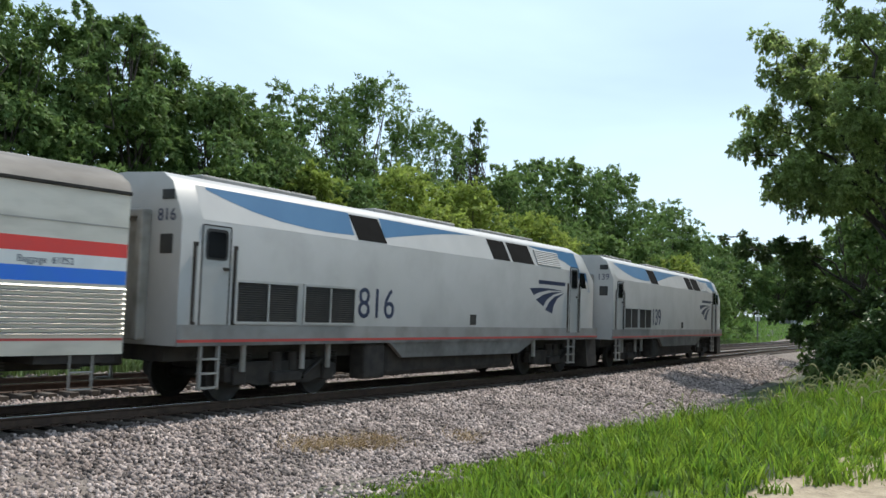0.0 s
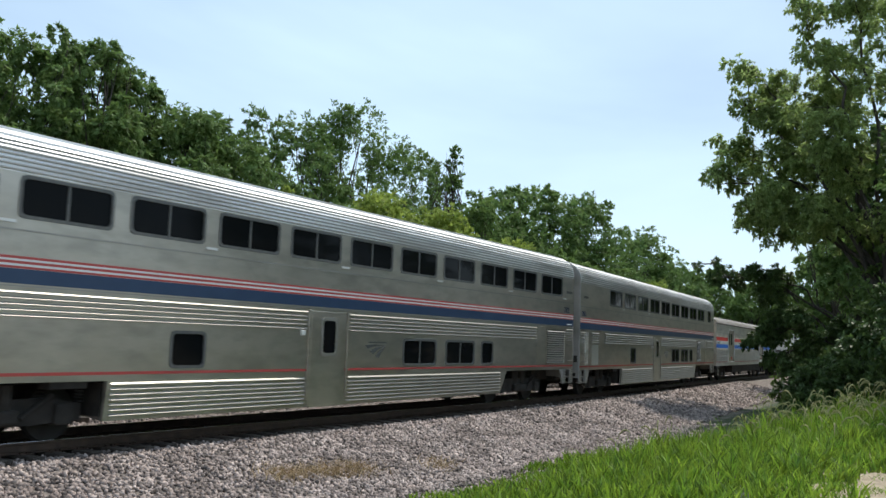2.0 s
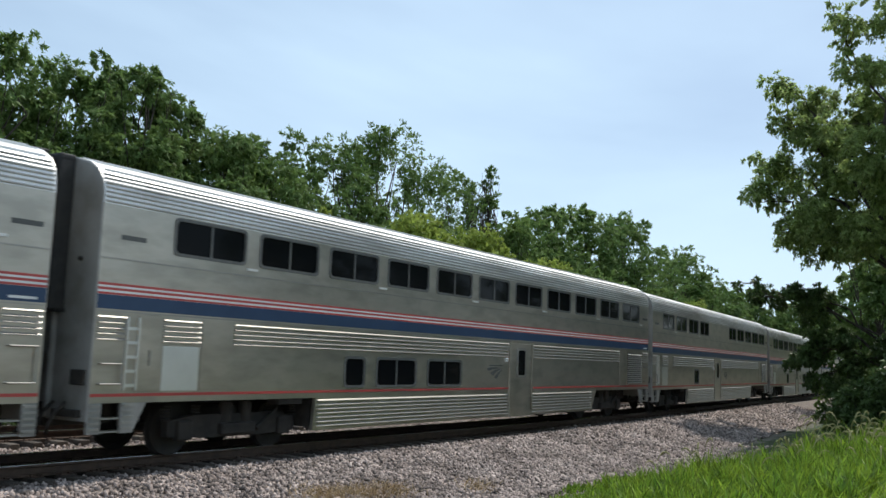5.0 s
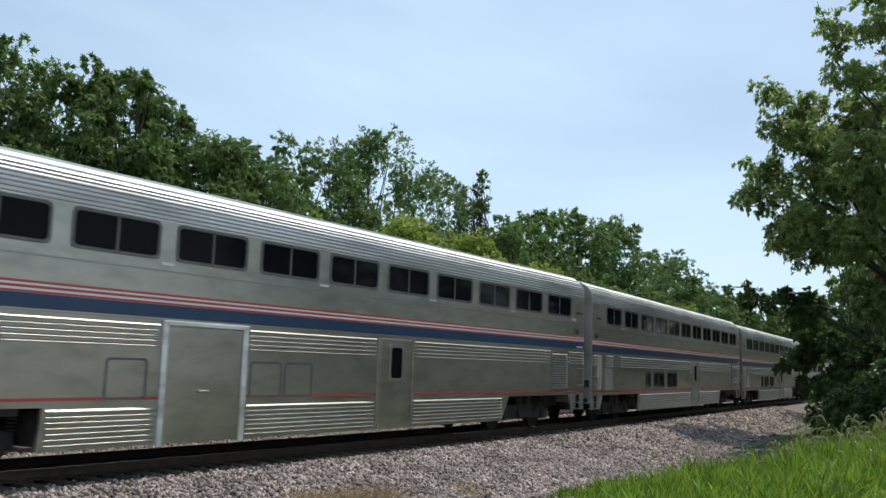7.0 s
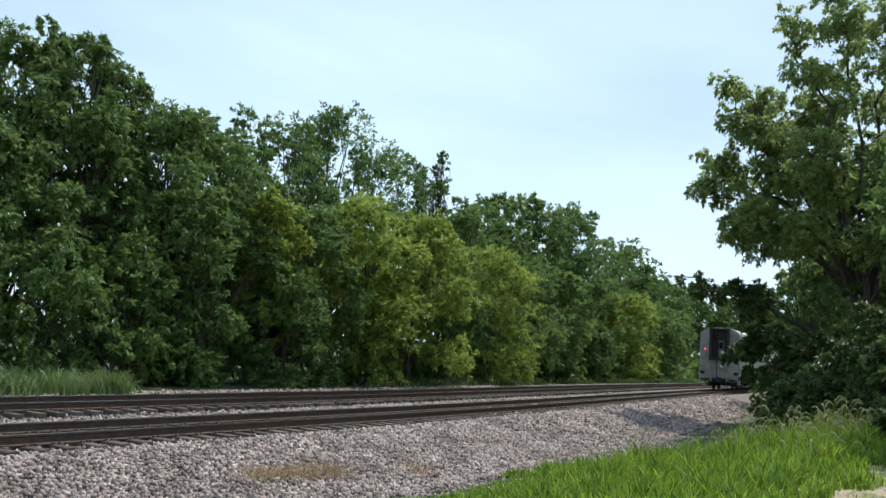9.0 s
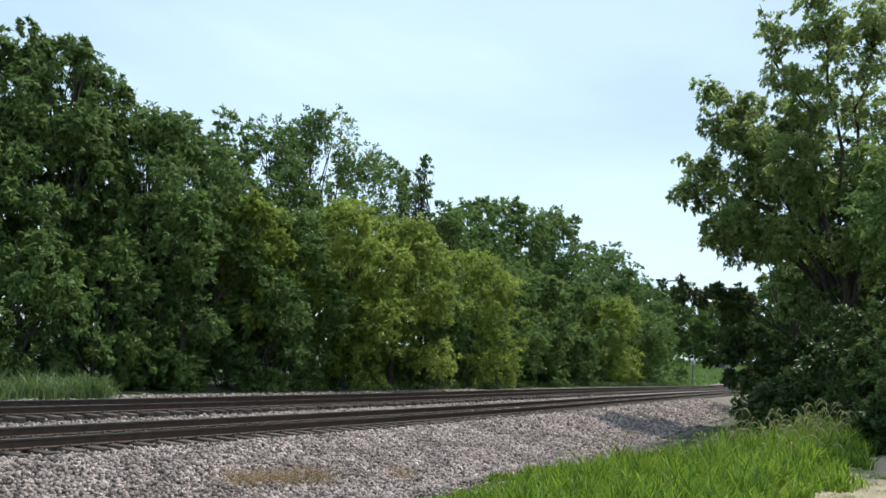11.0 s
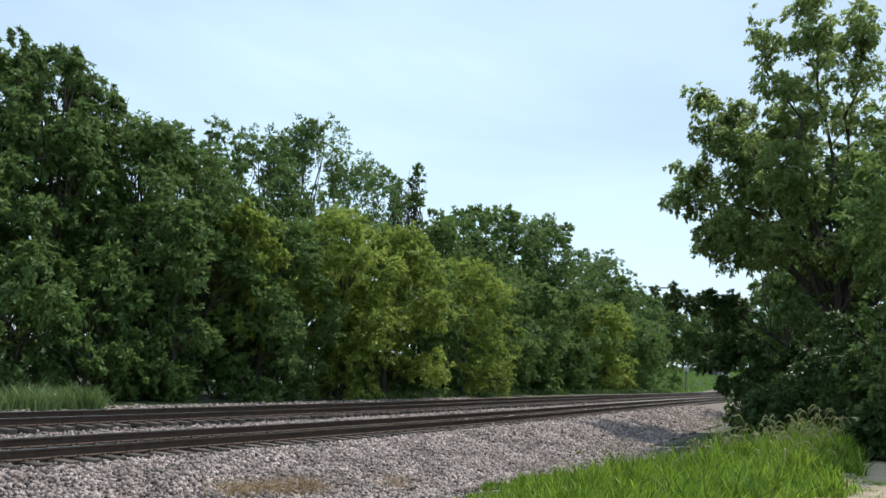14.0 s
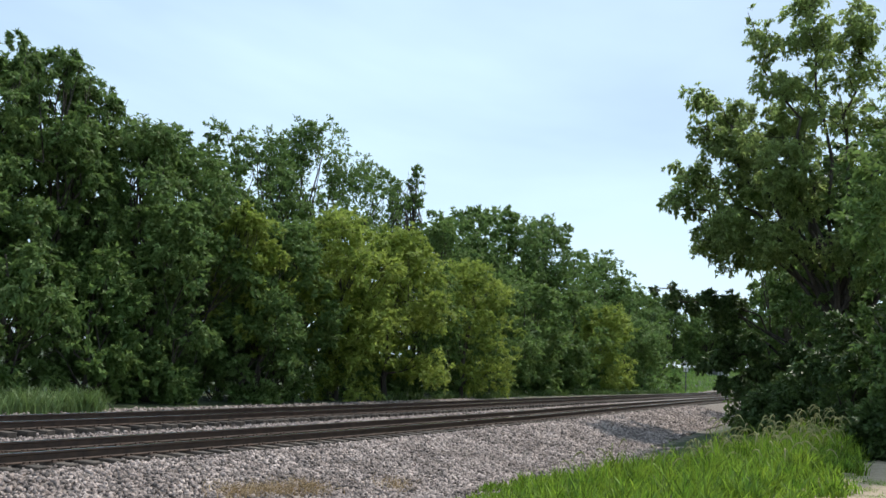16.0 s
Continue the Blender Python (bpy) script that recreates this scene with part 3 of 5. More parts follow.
def bilevel(kind, label, number="", numbers_at=(), rear_end=False):
    car = tagged(new("bilevel_passenger_car"), label, "train car", "passenger train")
    if kind == "transition":
        upper = [(-9.05 + 2.115 * i, 1.74) for i in range(9)] + [(10.72, 0.82)]
    elif kind == "diner":
        upper = [(-11.2 + 2.1 * i, 1.72) for i in (0, 1, 2, 3, 6, 7, 8, 9, 10)]
    else:
        upper = [(-11.2 + 2.1 * i, 1.72) for i in range(11)]
    # lower windows, door, grille, panels
    if kind in ("transition", "sleeper"):
        lower, door, grille = [(-5.94, 0.84), (1.64, 1.6), (3.74, 1.6), (5.76, 0.72)], (-2.02, -0.78), (7.6, 8.6) if kind == "transition" else (10.25, 11.8)
    elif kind == "diner":
        lower, door, grille = [(-6.0, 0.84)], (-2.0, -0.76), (10.4, 11.9)
    elif kind == "baggage":
        lower, door, grille = [], (1.2, 2.45), (10.07, 11.26)
    else:
        lower, door, grille = [(-6.35, 0.72), (-5.2, 1.6), (-3.1, 1.6)], (1.2, 2.45), (10.25, 11.8)
    lower_holes = [(a, a + w, 1.21, 1.85) for a, w in lower]
    upper_holes = [(a, a + w, 3.50, 4.13) for a, w in upper]
    g = Geo()
    for side in (-1, 1):
        y = side * HALF
        wall_with_holes(g, y, U0, U1, 1.0, 4.17, lower_holes + upper_holes, -side * 0.06)
        part("skirt", Geo().slab([(-7.32, 0.34), (7.0, 0.34), (7.42, 0.998), (-7.26, 0.998)], *sorted((y, y - side * 0.08))), STEEL, car)
    g.add([(U0, -HALF, 1.0), (U1, -HALF, 1.0), (U1, HALF, 1.0), (U0, HALF, 1.0)], [(0, 1, 2, 3)])
    part("body", welded("body", g, STEEL), None, car, "dull stainless steel body panels")
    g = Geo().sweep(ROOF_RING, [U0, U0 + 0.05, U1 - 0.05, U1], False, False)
    roof = part("roof", g, STEEL_GLARE, car, "ribbed stainless roof, sun glare put into its colour", True)
    g = Geo()
    for y in (-1.36, -1.12, -0.8, -0.4, 0.0, 0.4, 0.8, 1.12, 1.36):
        z = dict((round(a, 2), b) for a, b in ROOF_RING)[round(abs(y), 2)]
        g.box(U0 + 0.1, U1 - 0.1, y - 0.02, y + 0.02, z - 0.03, z + 0.018)
    tagged(part("roof_seams", g, STEEL_GLARE, roof), kind="stuff")
    g = Geo()
    for side in (-1, 1):
        for z, y in ((4.21, 1.556), (4.285, 1.552), (4.36, 1.545), (4.435, 1.53), (4.51, 1.51), (4.585, 1.475), (4.655, 1.425)):
            g.sweep([(side * (y - 0.03), z - 0.02), (side * (y + 0.022), z - 0.012), (side * (y + 0.02), z + 0.012), (side * (y - 0.03), z + 0.02)], [U0 + 0.03, U1 - 0.03])
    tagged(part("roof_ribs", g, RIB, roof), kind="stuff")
    # ends
    for e, s0, name in ((U0, -1, "rear_end"), (U1, 1, "front_end")):
        g = Geo()
        ring = [(-HALF, 0.72), *[(-y, z) for y, z in ROOF], *[(y, z) for y, z in ROOF[-2::-1]], (HALF, 0.72)]
        g.add([(e, y, z) for y, z in ring] + [(e + s0 * 0.02, y * 0.985, 0.74 + (z - 0.74) * 0.995) for y, z in ring],
              [tuple(range(len(ring))), tuple(range(len(ring), 2 * len(ring)))[::-1]] + [(i, (i + 1) % len(ring), len(ring) + (i + 1) % len(ring), len(ring) + i) for i in range(len(ring))])
        g.box(*sorted((e + s0 * 0.01, e + s0 * 0.1)), -0.62, -0.56, 0.75, 2.6)
        g.box(*sorted((e + s0 * 0.01, e + s0 * 0.1)), 0.56, 0.62, 0.75, 2.6)
        g.box(*sorted((e + s0 * 0.01, e + s0 * 0.12)), -0.6, 0.6, 1.72, 1.78)
        end = part(name, g, END_GREY, car, "flat grey painted end wall")
        g = Geo()
        # rubber passage frame at upper floor height
        x0, x1 = sorted((e + s0 * 0.01, e + s0 * 0.30))
        for y0, y1, z0, z1 in ((-0.78, -0.62, 2.55, 4.95), (0.62, 0.78, 2.55, 4.95), (-0.78, 0.78, 4.86, 5.0), (-0.78, 0.78, 2.45, 2.62)):
            g.box(x0, x1, y0, y1, z0, z1, 0.03)
        for i in range(3):
            xx = e + s0 * (0.06 + 0.08 * i)
            g.box(xx - 0.015, xx + 0.015, -0.84, 0.84, 2.42, 2.47)
        dp = part("passage_bellows", g, RUBBER, end, "black rubber passage frame")
        # Near-black door slab: the passage's shaded hollow is put into its colour.
        g = Geo().box(*sorted((e + s0 * 0.012, e + s0 * 0.05)), -0.6, 0.6, 2.6, 4.88)
        for y in (0.18, 0.27, 0.36, 0.45):
            g.box(*sorted((e + s0 * 0.04, e + s0 * 0.14)), y, y + 0.05, 2.65, 4.8, 0.015)
        part("end_door", g, UNDER, end, "inner end door, passage shade put into its colour")
        g = Geo().box(*sorted((e + s0 * 0.045, e + s0 * 0.07)), -0.30, 0.06, 2.75, 4.0, 0.02)
        part("door_panel", g, GASKET, end)
        part("door_pane", Geo().box(*sorted((e + s0 * 0.065, e + s0 * 0.08)), -0.26, 0.02, 3.35, 3.85), PANE, end)
        part("notice", Geo().box(*sorted((e + s0 * 0.068, e + s0 * 0.076)), -0.35, -0.12, 2.85, 3.15), WHITE, end, "pale notice panel")
        g = Geo().bend([(e + s0 * 0.2, 0.18, 2.6), (e + s0 * 0.16, 0.2, 1.6), (e + s0 * 0.2, 0.1, 0.9)], 0.035, 7)
        part("cable", g, RUBBER, end, "black hanging jumper cable")
        part("lamp_box", Geo().box(*sorted((e + s0 * 0.03, e + s0 * 0.12)), -0.32, -0.1, 1.85, 2.05, 0.03), WHITE, end)
        g = Geo()
        g.box(*sorted((e, e + s0 * 0.36)), -0.2, 0.2, 0.72, 1.02, 0.04).box(*sorted((e + s0 * 0.30, e + s0 * 0.5)), -0.26, 0.14, 0.66, 1.06, 0.06)
        g.box(*sorted((e - s0 * 1.2, e + s0 * 0.05)), -0.55, 0.55, 0.6, 0.98)
        for y in (-1.05, -0.75, 0.75, 1.05):
            g.bend([(e + s0 * 0.05, y, 1.0), (e + s0 * 0.22, y, 0.85), (e + s0 * 0.30, y * 0.95, 0.62), (e + s0 * 0.2, y * 0.8, 0.5)], 0.03, 7)
        part("coupler", g, UNDER, end, "black coupler and hoses")
        for y in (-1.3, 1.3):
            part("end_bracket", Geo().box(*sorted((e + s0 * 0.01, e + s0 * 0.07)), y - 0.17, y + 0.17, 1.28, 1.52, 0.015), UNDER, end)
        for y in (-1.1, 1.1):
            part("buffer_beam", Geo().box(*sorted((e + s0 * 0.01, e + s0 * 0.12)), y - 0.32, y + 0.32, 0.78, 0.9, 0.015), UNDER, end)
        for y in (-1.13, 1.13):
            part("marker_lamp", Geo().tube((e + s0 * 0.01, y, 3.28), (e + s0 * 0.07, y, 3.28), 0.042, 0.036, 14), LAMP_RED if rear_end and s0 < 0 else UNDER, end, "marker lamp")
    # paint bands
    band("red_stripe", U0 + 0.01, U1 - 0.01, 2.865, 2.905, RED, car, label="thin red stripe")
    band("white_stripe", U0 + 0.01, U1 - 0.01, 2.835, 2.865, WHITE, car, label="thin white stripe")
    band("red_stripe", U0 + 0.01, U1 - 0.01, 2.79, 2.83, RED, car)
    band("white_stripe", U0 + 0.01, U1 - 0.01, 2.755, 2.79, WHITE, car)
    band("red_stripe", U0 + 0.01, U1 - 0.01, 2.72, 2.755, RED, car)
    band("blue_stripe", U0 + 0.01, U1 - 0.01, 2.49, 2.715, BLUE, car, label="broad navy blue stripe")
    band("lower_red_stripe", U0 + 0.01, U1 - 0.01, 1.10, 1.15, RED, car)
    band("belt_moulding", U0 + 0.02, U1 - 0.02, 3.29, 3.315, RIB, car, proud=0.012)
    band("drip_rail", U0 + 0.02, U1 - 0.02, 2.445, 2.465, RIB, car, proud=0.014)
    # panels and grille
    gates = [(door[0] - 0.12, door[1] + 0.12), (grille[0] - 0.06, grille[1] + 0.06), (-12.05, -11.85), (-11.85, -11.33), (-10.46, -9.68)]
    if kind == "baggage":
        gates += [(-5.12, -3.02)]
    if kind == "transition":
        gates += [(9.75, 10.35)]
    elif kind != "baggage":
        gates += [(9.5, 10.2)]

    def clear(a, b):
        cuts, out = sorted(q for q in gates if q[1] > a and q[0] < b), []
        for c, d in cuts:
            if c - a > 0.15:
                out.append((a, c - 0.02))
            a = max(a, d + 0.02)
        if b - a > 0.15:
            out.append((a, b))
        return out

    ribs("fluting", clear(U0 + 0.05, U1 - 0.05), 1.98, 2.42, 5, car)
    ribs("skirt_fluting", [q for q in clear(-7.2, 6.98)], 0.40, 1.0, 7, car)
    for i, (u, w) in enumerate(upper):
        for side in (-1, 1):
            add_window(car, u + w / 2, 3.815, w, 0.63, side, w > 1.0)
        if i % 2 == 0:
            for side in (-1, 1):
                part("drain_scupper", Geo().box(u + w + 0.05, u + w + 0.33, *sorted((side * HALF, side * (HALF + 0.025))), 3.40, 3.445), WHITE, car)
    for u, w in lower:
        for side in (-1, 1):
            add_window(car, u + w / 2, 1.53, w, 0.64, side, w > 1.0)
    # side doors
    for side in (-1, 1):
        y0, y1 = sorted((side * (HALF - 0.02), side * (HALF + 0.016)))
        d = part("side_door", Geo().box(door[0], door[1], y0, y1, 0.36, 2.40, 0.012), STEEL, car, "steel entrance door")
        c = (door[0] + door[1]) / 2
        g = Geo()
        out, inn = rounded(c - 0.29, c + 0.29, 1.42, 2.27, 0.1), rounded(c - 0.22, c + 0.22, 1.49, 2.20, 0.08)
        k, ya, yb = len(out), side * (HALF + 0.014), side * (HALF + 0.035)
        g.add([(x, yb, z) for x, z in out] + [(x, yb, z) for x, z in inn] + [(x, ya, z) for x, z in out], [(i, (i + 1) % k, k + (i + 1) % k, k + i) for i in range(k)] + [(i, (i + 1) % k, 2 * k + (i + 1) % k, 2 * k + i) for i in range(k)])
        part("door_window_frame", g, RIB, d, "polished metal frame")
        part("pane", Geo().box(c - 0.23, c + 0.23, *sorted((side * (HALF + 0.012), side * (HALF + 0.024))), 1.48, 2.21), PANE, d)
        g = Geo()
        for q in (door[0] - 0.07, door[1] + 0.07):
            g.box(q - 0.035, q + 0.035, *sorted((side * HALF, side * (HALF + 0.04))), 0.5, 2.42, 0.01)
        g.box(door[0], door[1], *sorted((side * HALF, side * (HALF + 0.03))), 0.33, 0.37)
        part("door_surround", g, STEEL, d)
        if kind != "baggage" or side > 0:
            part("step_lamp", Geo().box(door[0] - 0.36, door[0] - 0.24, *sorted((side * HALF, side * (HALF + 0.06))), 1.86, 1.97, 0.015), WHITE, d)
    # ventilation grille
    for side in (-1, 1):
        g = Geo()
        a, b = sorted((side * HALF, side * (HALF + 0.02)))
        for x0, x1, z0, z1 in ((grille[0], grille[1], 2.33, 2.39), (grille[0], grille[1], 1.17, 1.22), (grille[0], grille[0] + 0.05, 1.2, 2.35), (grille[1] - 0.05, grille[1], 1.2, 2.35)):
            g.box(x0, x1, a, b, z0, z1)
        fr = part("vent_grille", g, STEEL, car, "louvred steel ventilation grille")
        part("backing", Geo().box(grille[0] + 0.04, grille[1] - 0.04, *sorted((side * (HALF + 0.001), side * (HALF + 0.006))), 1.21, 2.34), RUBBER, fr)
        key = ("slat", round(grille[1] - grille[0], 2), side)
        if key not in SHARED:
            w = grille[1] - grille[0]
            SHARED[key] = mesh_of("slat", Geo().add([(-w / 2 + 0.05, side * 0.006, 0.05), (w / 2 - 0.05, side * 0.006, 0.05), (w / 2 - 0.05, side * 0.05, 0.008), (-w / 2 + 0.05, side * 0.05, 0.008),
                                                    (-w / 2 + 0.05, side * 0.05, 0.0), (w / 2 - 0.05, side * 0.05, 0.0)], [(0, 1, 2, 3), (3, 2, 5, 4)]), RIB)
        for i in range(15):
            q = part("slat", SHARED[key], None, fr)
            q.location = ((grille[0] + grille[1]) / 2, side * HALF, 1.225 + i * 0.0735)
    # access panels, ladder rungs and handrails near the ends
    for side in (-1, 1):
        a, b = sorted((side * HALF, side * (HALF + 0.012)))
        for x0, x1, z0, z1 in ((-11.83, -11.36, 1.18, 2.43), (-10.44, -9.7, 1.2, 2.43), (9.52, 10.18, 1.19, 2.42) if kind != "transition" else (9.77, 10.33, 1.19, 2.42)):
            part("access_panel", Geo().box(x0, x1, a, b, z0, z1, 0.006), STEEL, car)
        # Panel made pale for the sky that it reflects.
        part("sky_bright_panel", Geo().box(-11.30, -10.49, a, b, 1.18, 1.93, 0.006), SKY_STEEL, car, "steel panel, its sky reflection put into a pale colour")
        for x0, x1, z1 in ((-12.55, -12.15, 1.62), (12.02, 12.45, 1.84)):
            h = Geo()
            handrail(h, x0, x1, 1.3, z1, side)
            part("handrail", h, RIB, car, "steel grab rail")
        h = Geo()
        for x in (-12.09, -11.86):
            h.box(x, x + 0.03, *sorted((side * HALF, side * (HALF + 0.05))), 1.2, 2.38)
        for i in range(5):
            z = 1.25 + i * 0.23
            h.box(-12.06, -11.86, *sorted((side * HALF, side * (HALF + 0.03))), z, z + 0.05)
        part("side_ladder", h, SKY_STEEL, car, "bright steel ladder rungs")
        part("panel_handle", Geo().box(-11.6, -11.57, *sorted((side * HALF, side * (HALF + 0.04))), 1.6, 1.85), RIB, car)
    if kind == "baggage":
        for side in (-1, 1):
            a, b = sorted((side * (HALF - 0.03), side * (HALF + 0.012)))
            d = part("baggage_door", Geo().box(-4.97, -3.2, a, b, 0.34, 2.36, 0.02), STEEL, car, "broad plain sliding baggage door")
            g = Geo()
            a, b = sorted((side * HALF, side * (HALF + 0.045)))
            g.box(-5.1, -4.98, a, b, 0.3, 2.44, 0.015).box(-3.18, -3.05, a, b, 0.3, 2.44, 0.015).box(-5.1, -3.05, a, b, 2.37, 2.45, 0.01)
            part("door_track", g, STEEL_GLARE, d)
            part("door_handle", Geo().box(-4.25, -3.98, *sorted((side * HALF, side * (HALF + 0.07))), 1.2, 1.25, 0.015), RIB, d)
            for x0, x1 in ((-6.2, -5.36), (-2.94, -2.06), (-1.98, -1.13)):
                out, inn = rounded(x0, x1, 1.1, 1.79, 0.08), rounded(x0 + 0.04, x1 - 0.04, 1.14, 1.75, 0.06)
                k, yy = len(out), side * (HALF + 0.008)
                g = Geo().add([(x, yy, z) for x, z in out] + [(x, yy, z) for x, z in inn] + [(x, side * HALF, z) for x, z in out],
                              [(i, (i + 1) % k, k + (i + 1) % k, k + i) for i in range(k)] + [(i, (i + 1) % k, 2 * k + (i + 1) % k, 2 * k + i) for i in range(k)])
                part("blanked_window", g, GASKET, car, "plated-over window outline")
    else:
        for side in (-1, 1):
            g = Geo()
            x = door[1] + 0.8 if kind not in ("coach",) else door[0] - 1.35
            yy = sorted((side * HALF, side * (HALF + 0.004)))
            for stroke in ([(0.0, 0.30), (0.09, 0.22), (0.3, 0.27), (0.82, 0.30), (0.4, 0.325)], [(0.16, 0.17), (0.34, 0.09), (0.5, 0.2), (0.83, 0.29), (0.42, 0.245)], [(0.40, 0.05), (0.56, 0.0), (0.66, 0.13), (0.85, 0.275), (0.58, 0.18)]):
                g.slab([(x + a, 1.38 + b) for a, b in stroke], *yy)
            g.box(x + 0.12, x + 0.86, *yy, 1.735, 1.765)
            part("emblem", g, GREY_LETTER, car, "dark grey three-stroke emblem")
    for side in (-1, 1):
        for x in (-12.3, 11.9):
            part("stencil_bar", Geo().box(x, x + 0.5, *sorted((side * HALF, side * (HALF + 0.004))), 3.62, 3.70), GREY_LETTER, car)
        part("stencil_bar", Geo().box(11.95, 12.4, *sorted((side * HALF + side * 0.004, side * (HALF + 0.008))), 2.53, 2.57), WHITE, car)
    for u in numbers_at:
        lettering("number", number, u, 2.96, 0.26, LETTER, car, condense=0.72)
    g = Geo().box(-6.9, 6.9, -1.3, 1.3, 0.36, 1.0, 0.05)
    g.box(-7.25, -6.9, -1.4, 1.4, 0.4, 0.95).box(-8.3, -7.6, -1.5, -1.2, 0.88, 1.08, 0.02)
    part("underframe", g, UNDER, car)
    end_steps(car)
    for u in (-9.07, 9.07):
        add_bogie(car, u)
    return car


# ---------------------------------------------------------------- baggage car
def baggage_car():
    car = tagged(new("baggage_car"), "low stainless baggage car with red, white and blue bands", "train car", "passenger train")
    b0, b1 = -12.6, 12.5
    roof = [(1.555, 3.62), (1.58, 3.66), (1.5, 3.82), (1.25, 3.98), (0.85, 4.10), (0.4, 4.16), (0, 4.17)]
    holes = [(-8.5, -6.45, 1.27, 3.28), (5.29, 7.33, 1.27, 3.28)]
    g = Geo()
    for side in (-1, 1):
        wall_with_holes(g, side * HALF, b0, b1, 1.0, 3.62, holes, -side * 0.1)
    g.add([(b0, -HALF, 1.0), (b1, -HALF, 1.0), (b1, HALF, 1.0), (b0, HALF, 1.0)], [(0, 1, 2, 3)])
    for e in (b0, b1):
        ring = [(-HALF, 1.0), *[(-y, z) for y, z in roof], *[(y, z) for y, z in roof[-2::-1]], (HALF, 1.0)]
        g.add([(e, y, z) for y, z in ring], [tuple(range(len(ring)))])
    part("body", welded("body", g, BAGGAGE_STEEL), None, car, "stainless steel body")
    ring = roof + [(-y, z) for y, z in roof[-2::-1]]
    r = part("roof", Geo().sweep(ring, [b0, b1], False, False), ROOF_DULL, car, "dull soot-stained roof", True)
    g = Geo()
    for side in (-1, 1):
        g.sweep([(side * 1.54, 3.60), (side * 1.61, 3.61), (side * 1.61, 3.655), (side * 1.54, 3.66)], [b0, b1])
    part("rain_gutter", g, UNDER, r)
    g = Geo()
    for u in (-1.0, 4.6, 9.0):
        g.box(u, u + 0.9, -0.4, 0.4, 4.12, 4.26, 0.03)
    part("roof_vent", g, UNDER, r)
    spans = [(b0 + 0.01, -8.56), (-6.39, 5.23), (7.39, b1 - 0.01)]
    for name, z0, z1, m in (("red_band", 2.565, 2.79, BAND_RED), ("white_band", 2.35, 2.565, WHITE), ("blue_band", 2.12, 2.35, BAND_BLUE), ("red_line", 1.22, 1.26, RED)):
        g = Geo()
        for side in (-1, 1):
            for u0, u1 in spans:
                g.box(u0, u1, *sorted((side * (HALF - 0.002), side * (HALF + 0.004))), z0, z1)
        part(name, g, m, car)
    g = Geo()
    for side in (-1, 1):
        for u0, u1 in spans:
            g.box(u0, u1, *sorted((side * HALF, side * (HALF + 0.012))), 3.05, 3.07)
    part("belt_moulding", g, RIB, car)
    ribs("fluting", spans, 1.30, 2.10, 10, car)
    for side in (-1, 1):
        for u0, u1, _, _ in holes:
            m = (u0 + u1) / 2
            for a, b in ((u0, m - 0.01), (m + 0.01, u1)):
                d = part("door_leaf", Geo().box(a + 0.02, b - 0.02, *sorted((side * (HALF - 0.09), side * (HALF - 0.05))), 1.27, 3.27, 0.01), STEEL, car, "steel double door leaf")
                c = (a + b) / 2
                part("door_gasket", Geo().slab(rounded(c - 0.27, c + 0.27, 2.3, 3.12, 0.08), *sorted((side * (HALF - 0.055), side * (HALF - 0.04)))), RIB, d)
                part("pane", Geo().slab(rounded(c - 0.23, c + 0.23, 2.34, 3.08, 0.07), *sorted((side * (HALF - 0.045), side * (HALF - 0.034)))), PANE, d)
                part("reflector", Geo().box(c - 0.05, c + 0.05, *sorted((side * (HALF - 0.052), side * (HALF - 0.03))), 1.36, 1.56, 0.01), BAND_RED, d)
            g = Geo()
            a, b = sorted((side * HALF, side * (HALF + 0.05)))
            g.box(u0 - 0.08, u0, a, b, 1.22, 3.34, 0.015).box(u1, u1 + 0.08, a, b, 1.22, 3.34, 0.015).box(u0 - 0.08, u1 + 0.08, a, b, 3.28, 3.36, 0.015).box(u0 - 0.1, u1 + 0.1, a, b, 1.2, 1.26)
            part("door_frame", g, STEEL_GLARE, car)
        g = Geo()
        y = sorted((side * HALF, side * (HALF + 0.009)))
        for stroke in ([(-1.72, 2.57), (-1.60, 2.46), (-1.3, 2.53), (-0.62, 2.56), (-1.1, 2.60)], [(-1.50, 2.42), (-1.30, 2.30), (-1.1, 2.44), (-0.62, 2.55), (-1.2, 2.51)],
                       [(-1.20, 2.27), (-0.98, 2.21), (-0.88, 2.36), (-0.58, 2.53), (-1.0, 2.42)]):
            g.slab(stroke, *y)
        g.box(-0.7, 0.6, *y, 2.44, 2.52)
        part("emblem", g, BLUE, car, "navy three-stroke emblem with wordmark bar")
    lettering("lettering", "Baggage  61052", 10.6, 2.40, 0.15, LETTER, car)
    lettering("lettering", "Baggage  61052", -12.4, 2.40, 0.15, LETTER, car)
    g = Geo().box(-6.2, 6.5, -1.42, 1.42, 0.5, 1.0, 0.04).box(-12.5, 12.4, -0.6, 0.6, 0.7, 1.0)
    g.box(11.0, 12.4, -1.5, 1.5, 0.86, 1.0).box(-12.5, -11.2, -1.5, 1.5, 0.86, 1.0)
    for e, s0 in ((b0, -1), (b1, 1)):
        g.box(*sorted((e, e + s0 * 0.45)), -0.2, 0.2, 0.7, 1.0, 0.04)
        g.box(*sorted((e, e + s0 * 0.25)), -0.75, -0.55, 1.0, 3.6, 0.03).box(*sorted((e, e + s0 * 0.25)), 0.55, 0.75, 1.0, 3.6, 0.03).box(*sorted((e, e + s0 * 0.25)), -0.75, 0.75, 3.5, 3.65, 0.03)
    part("underframe", g, UNDER, car, "dark underfloor equipment")
    g = Geo()
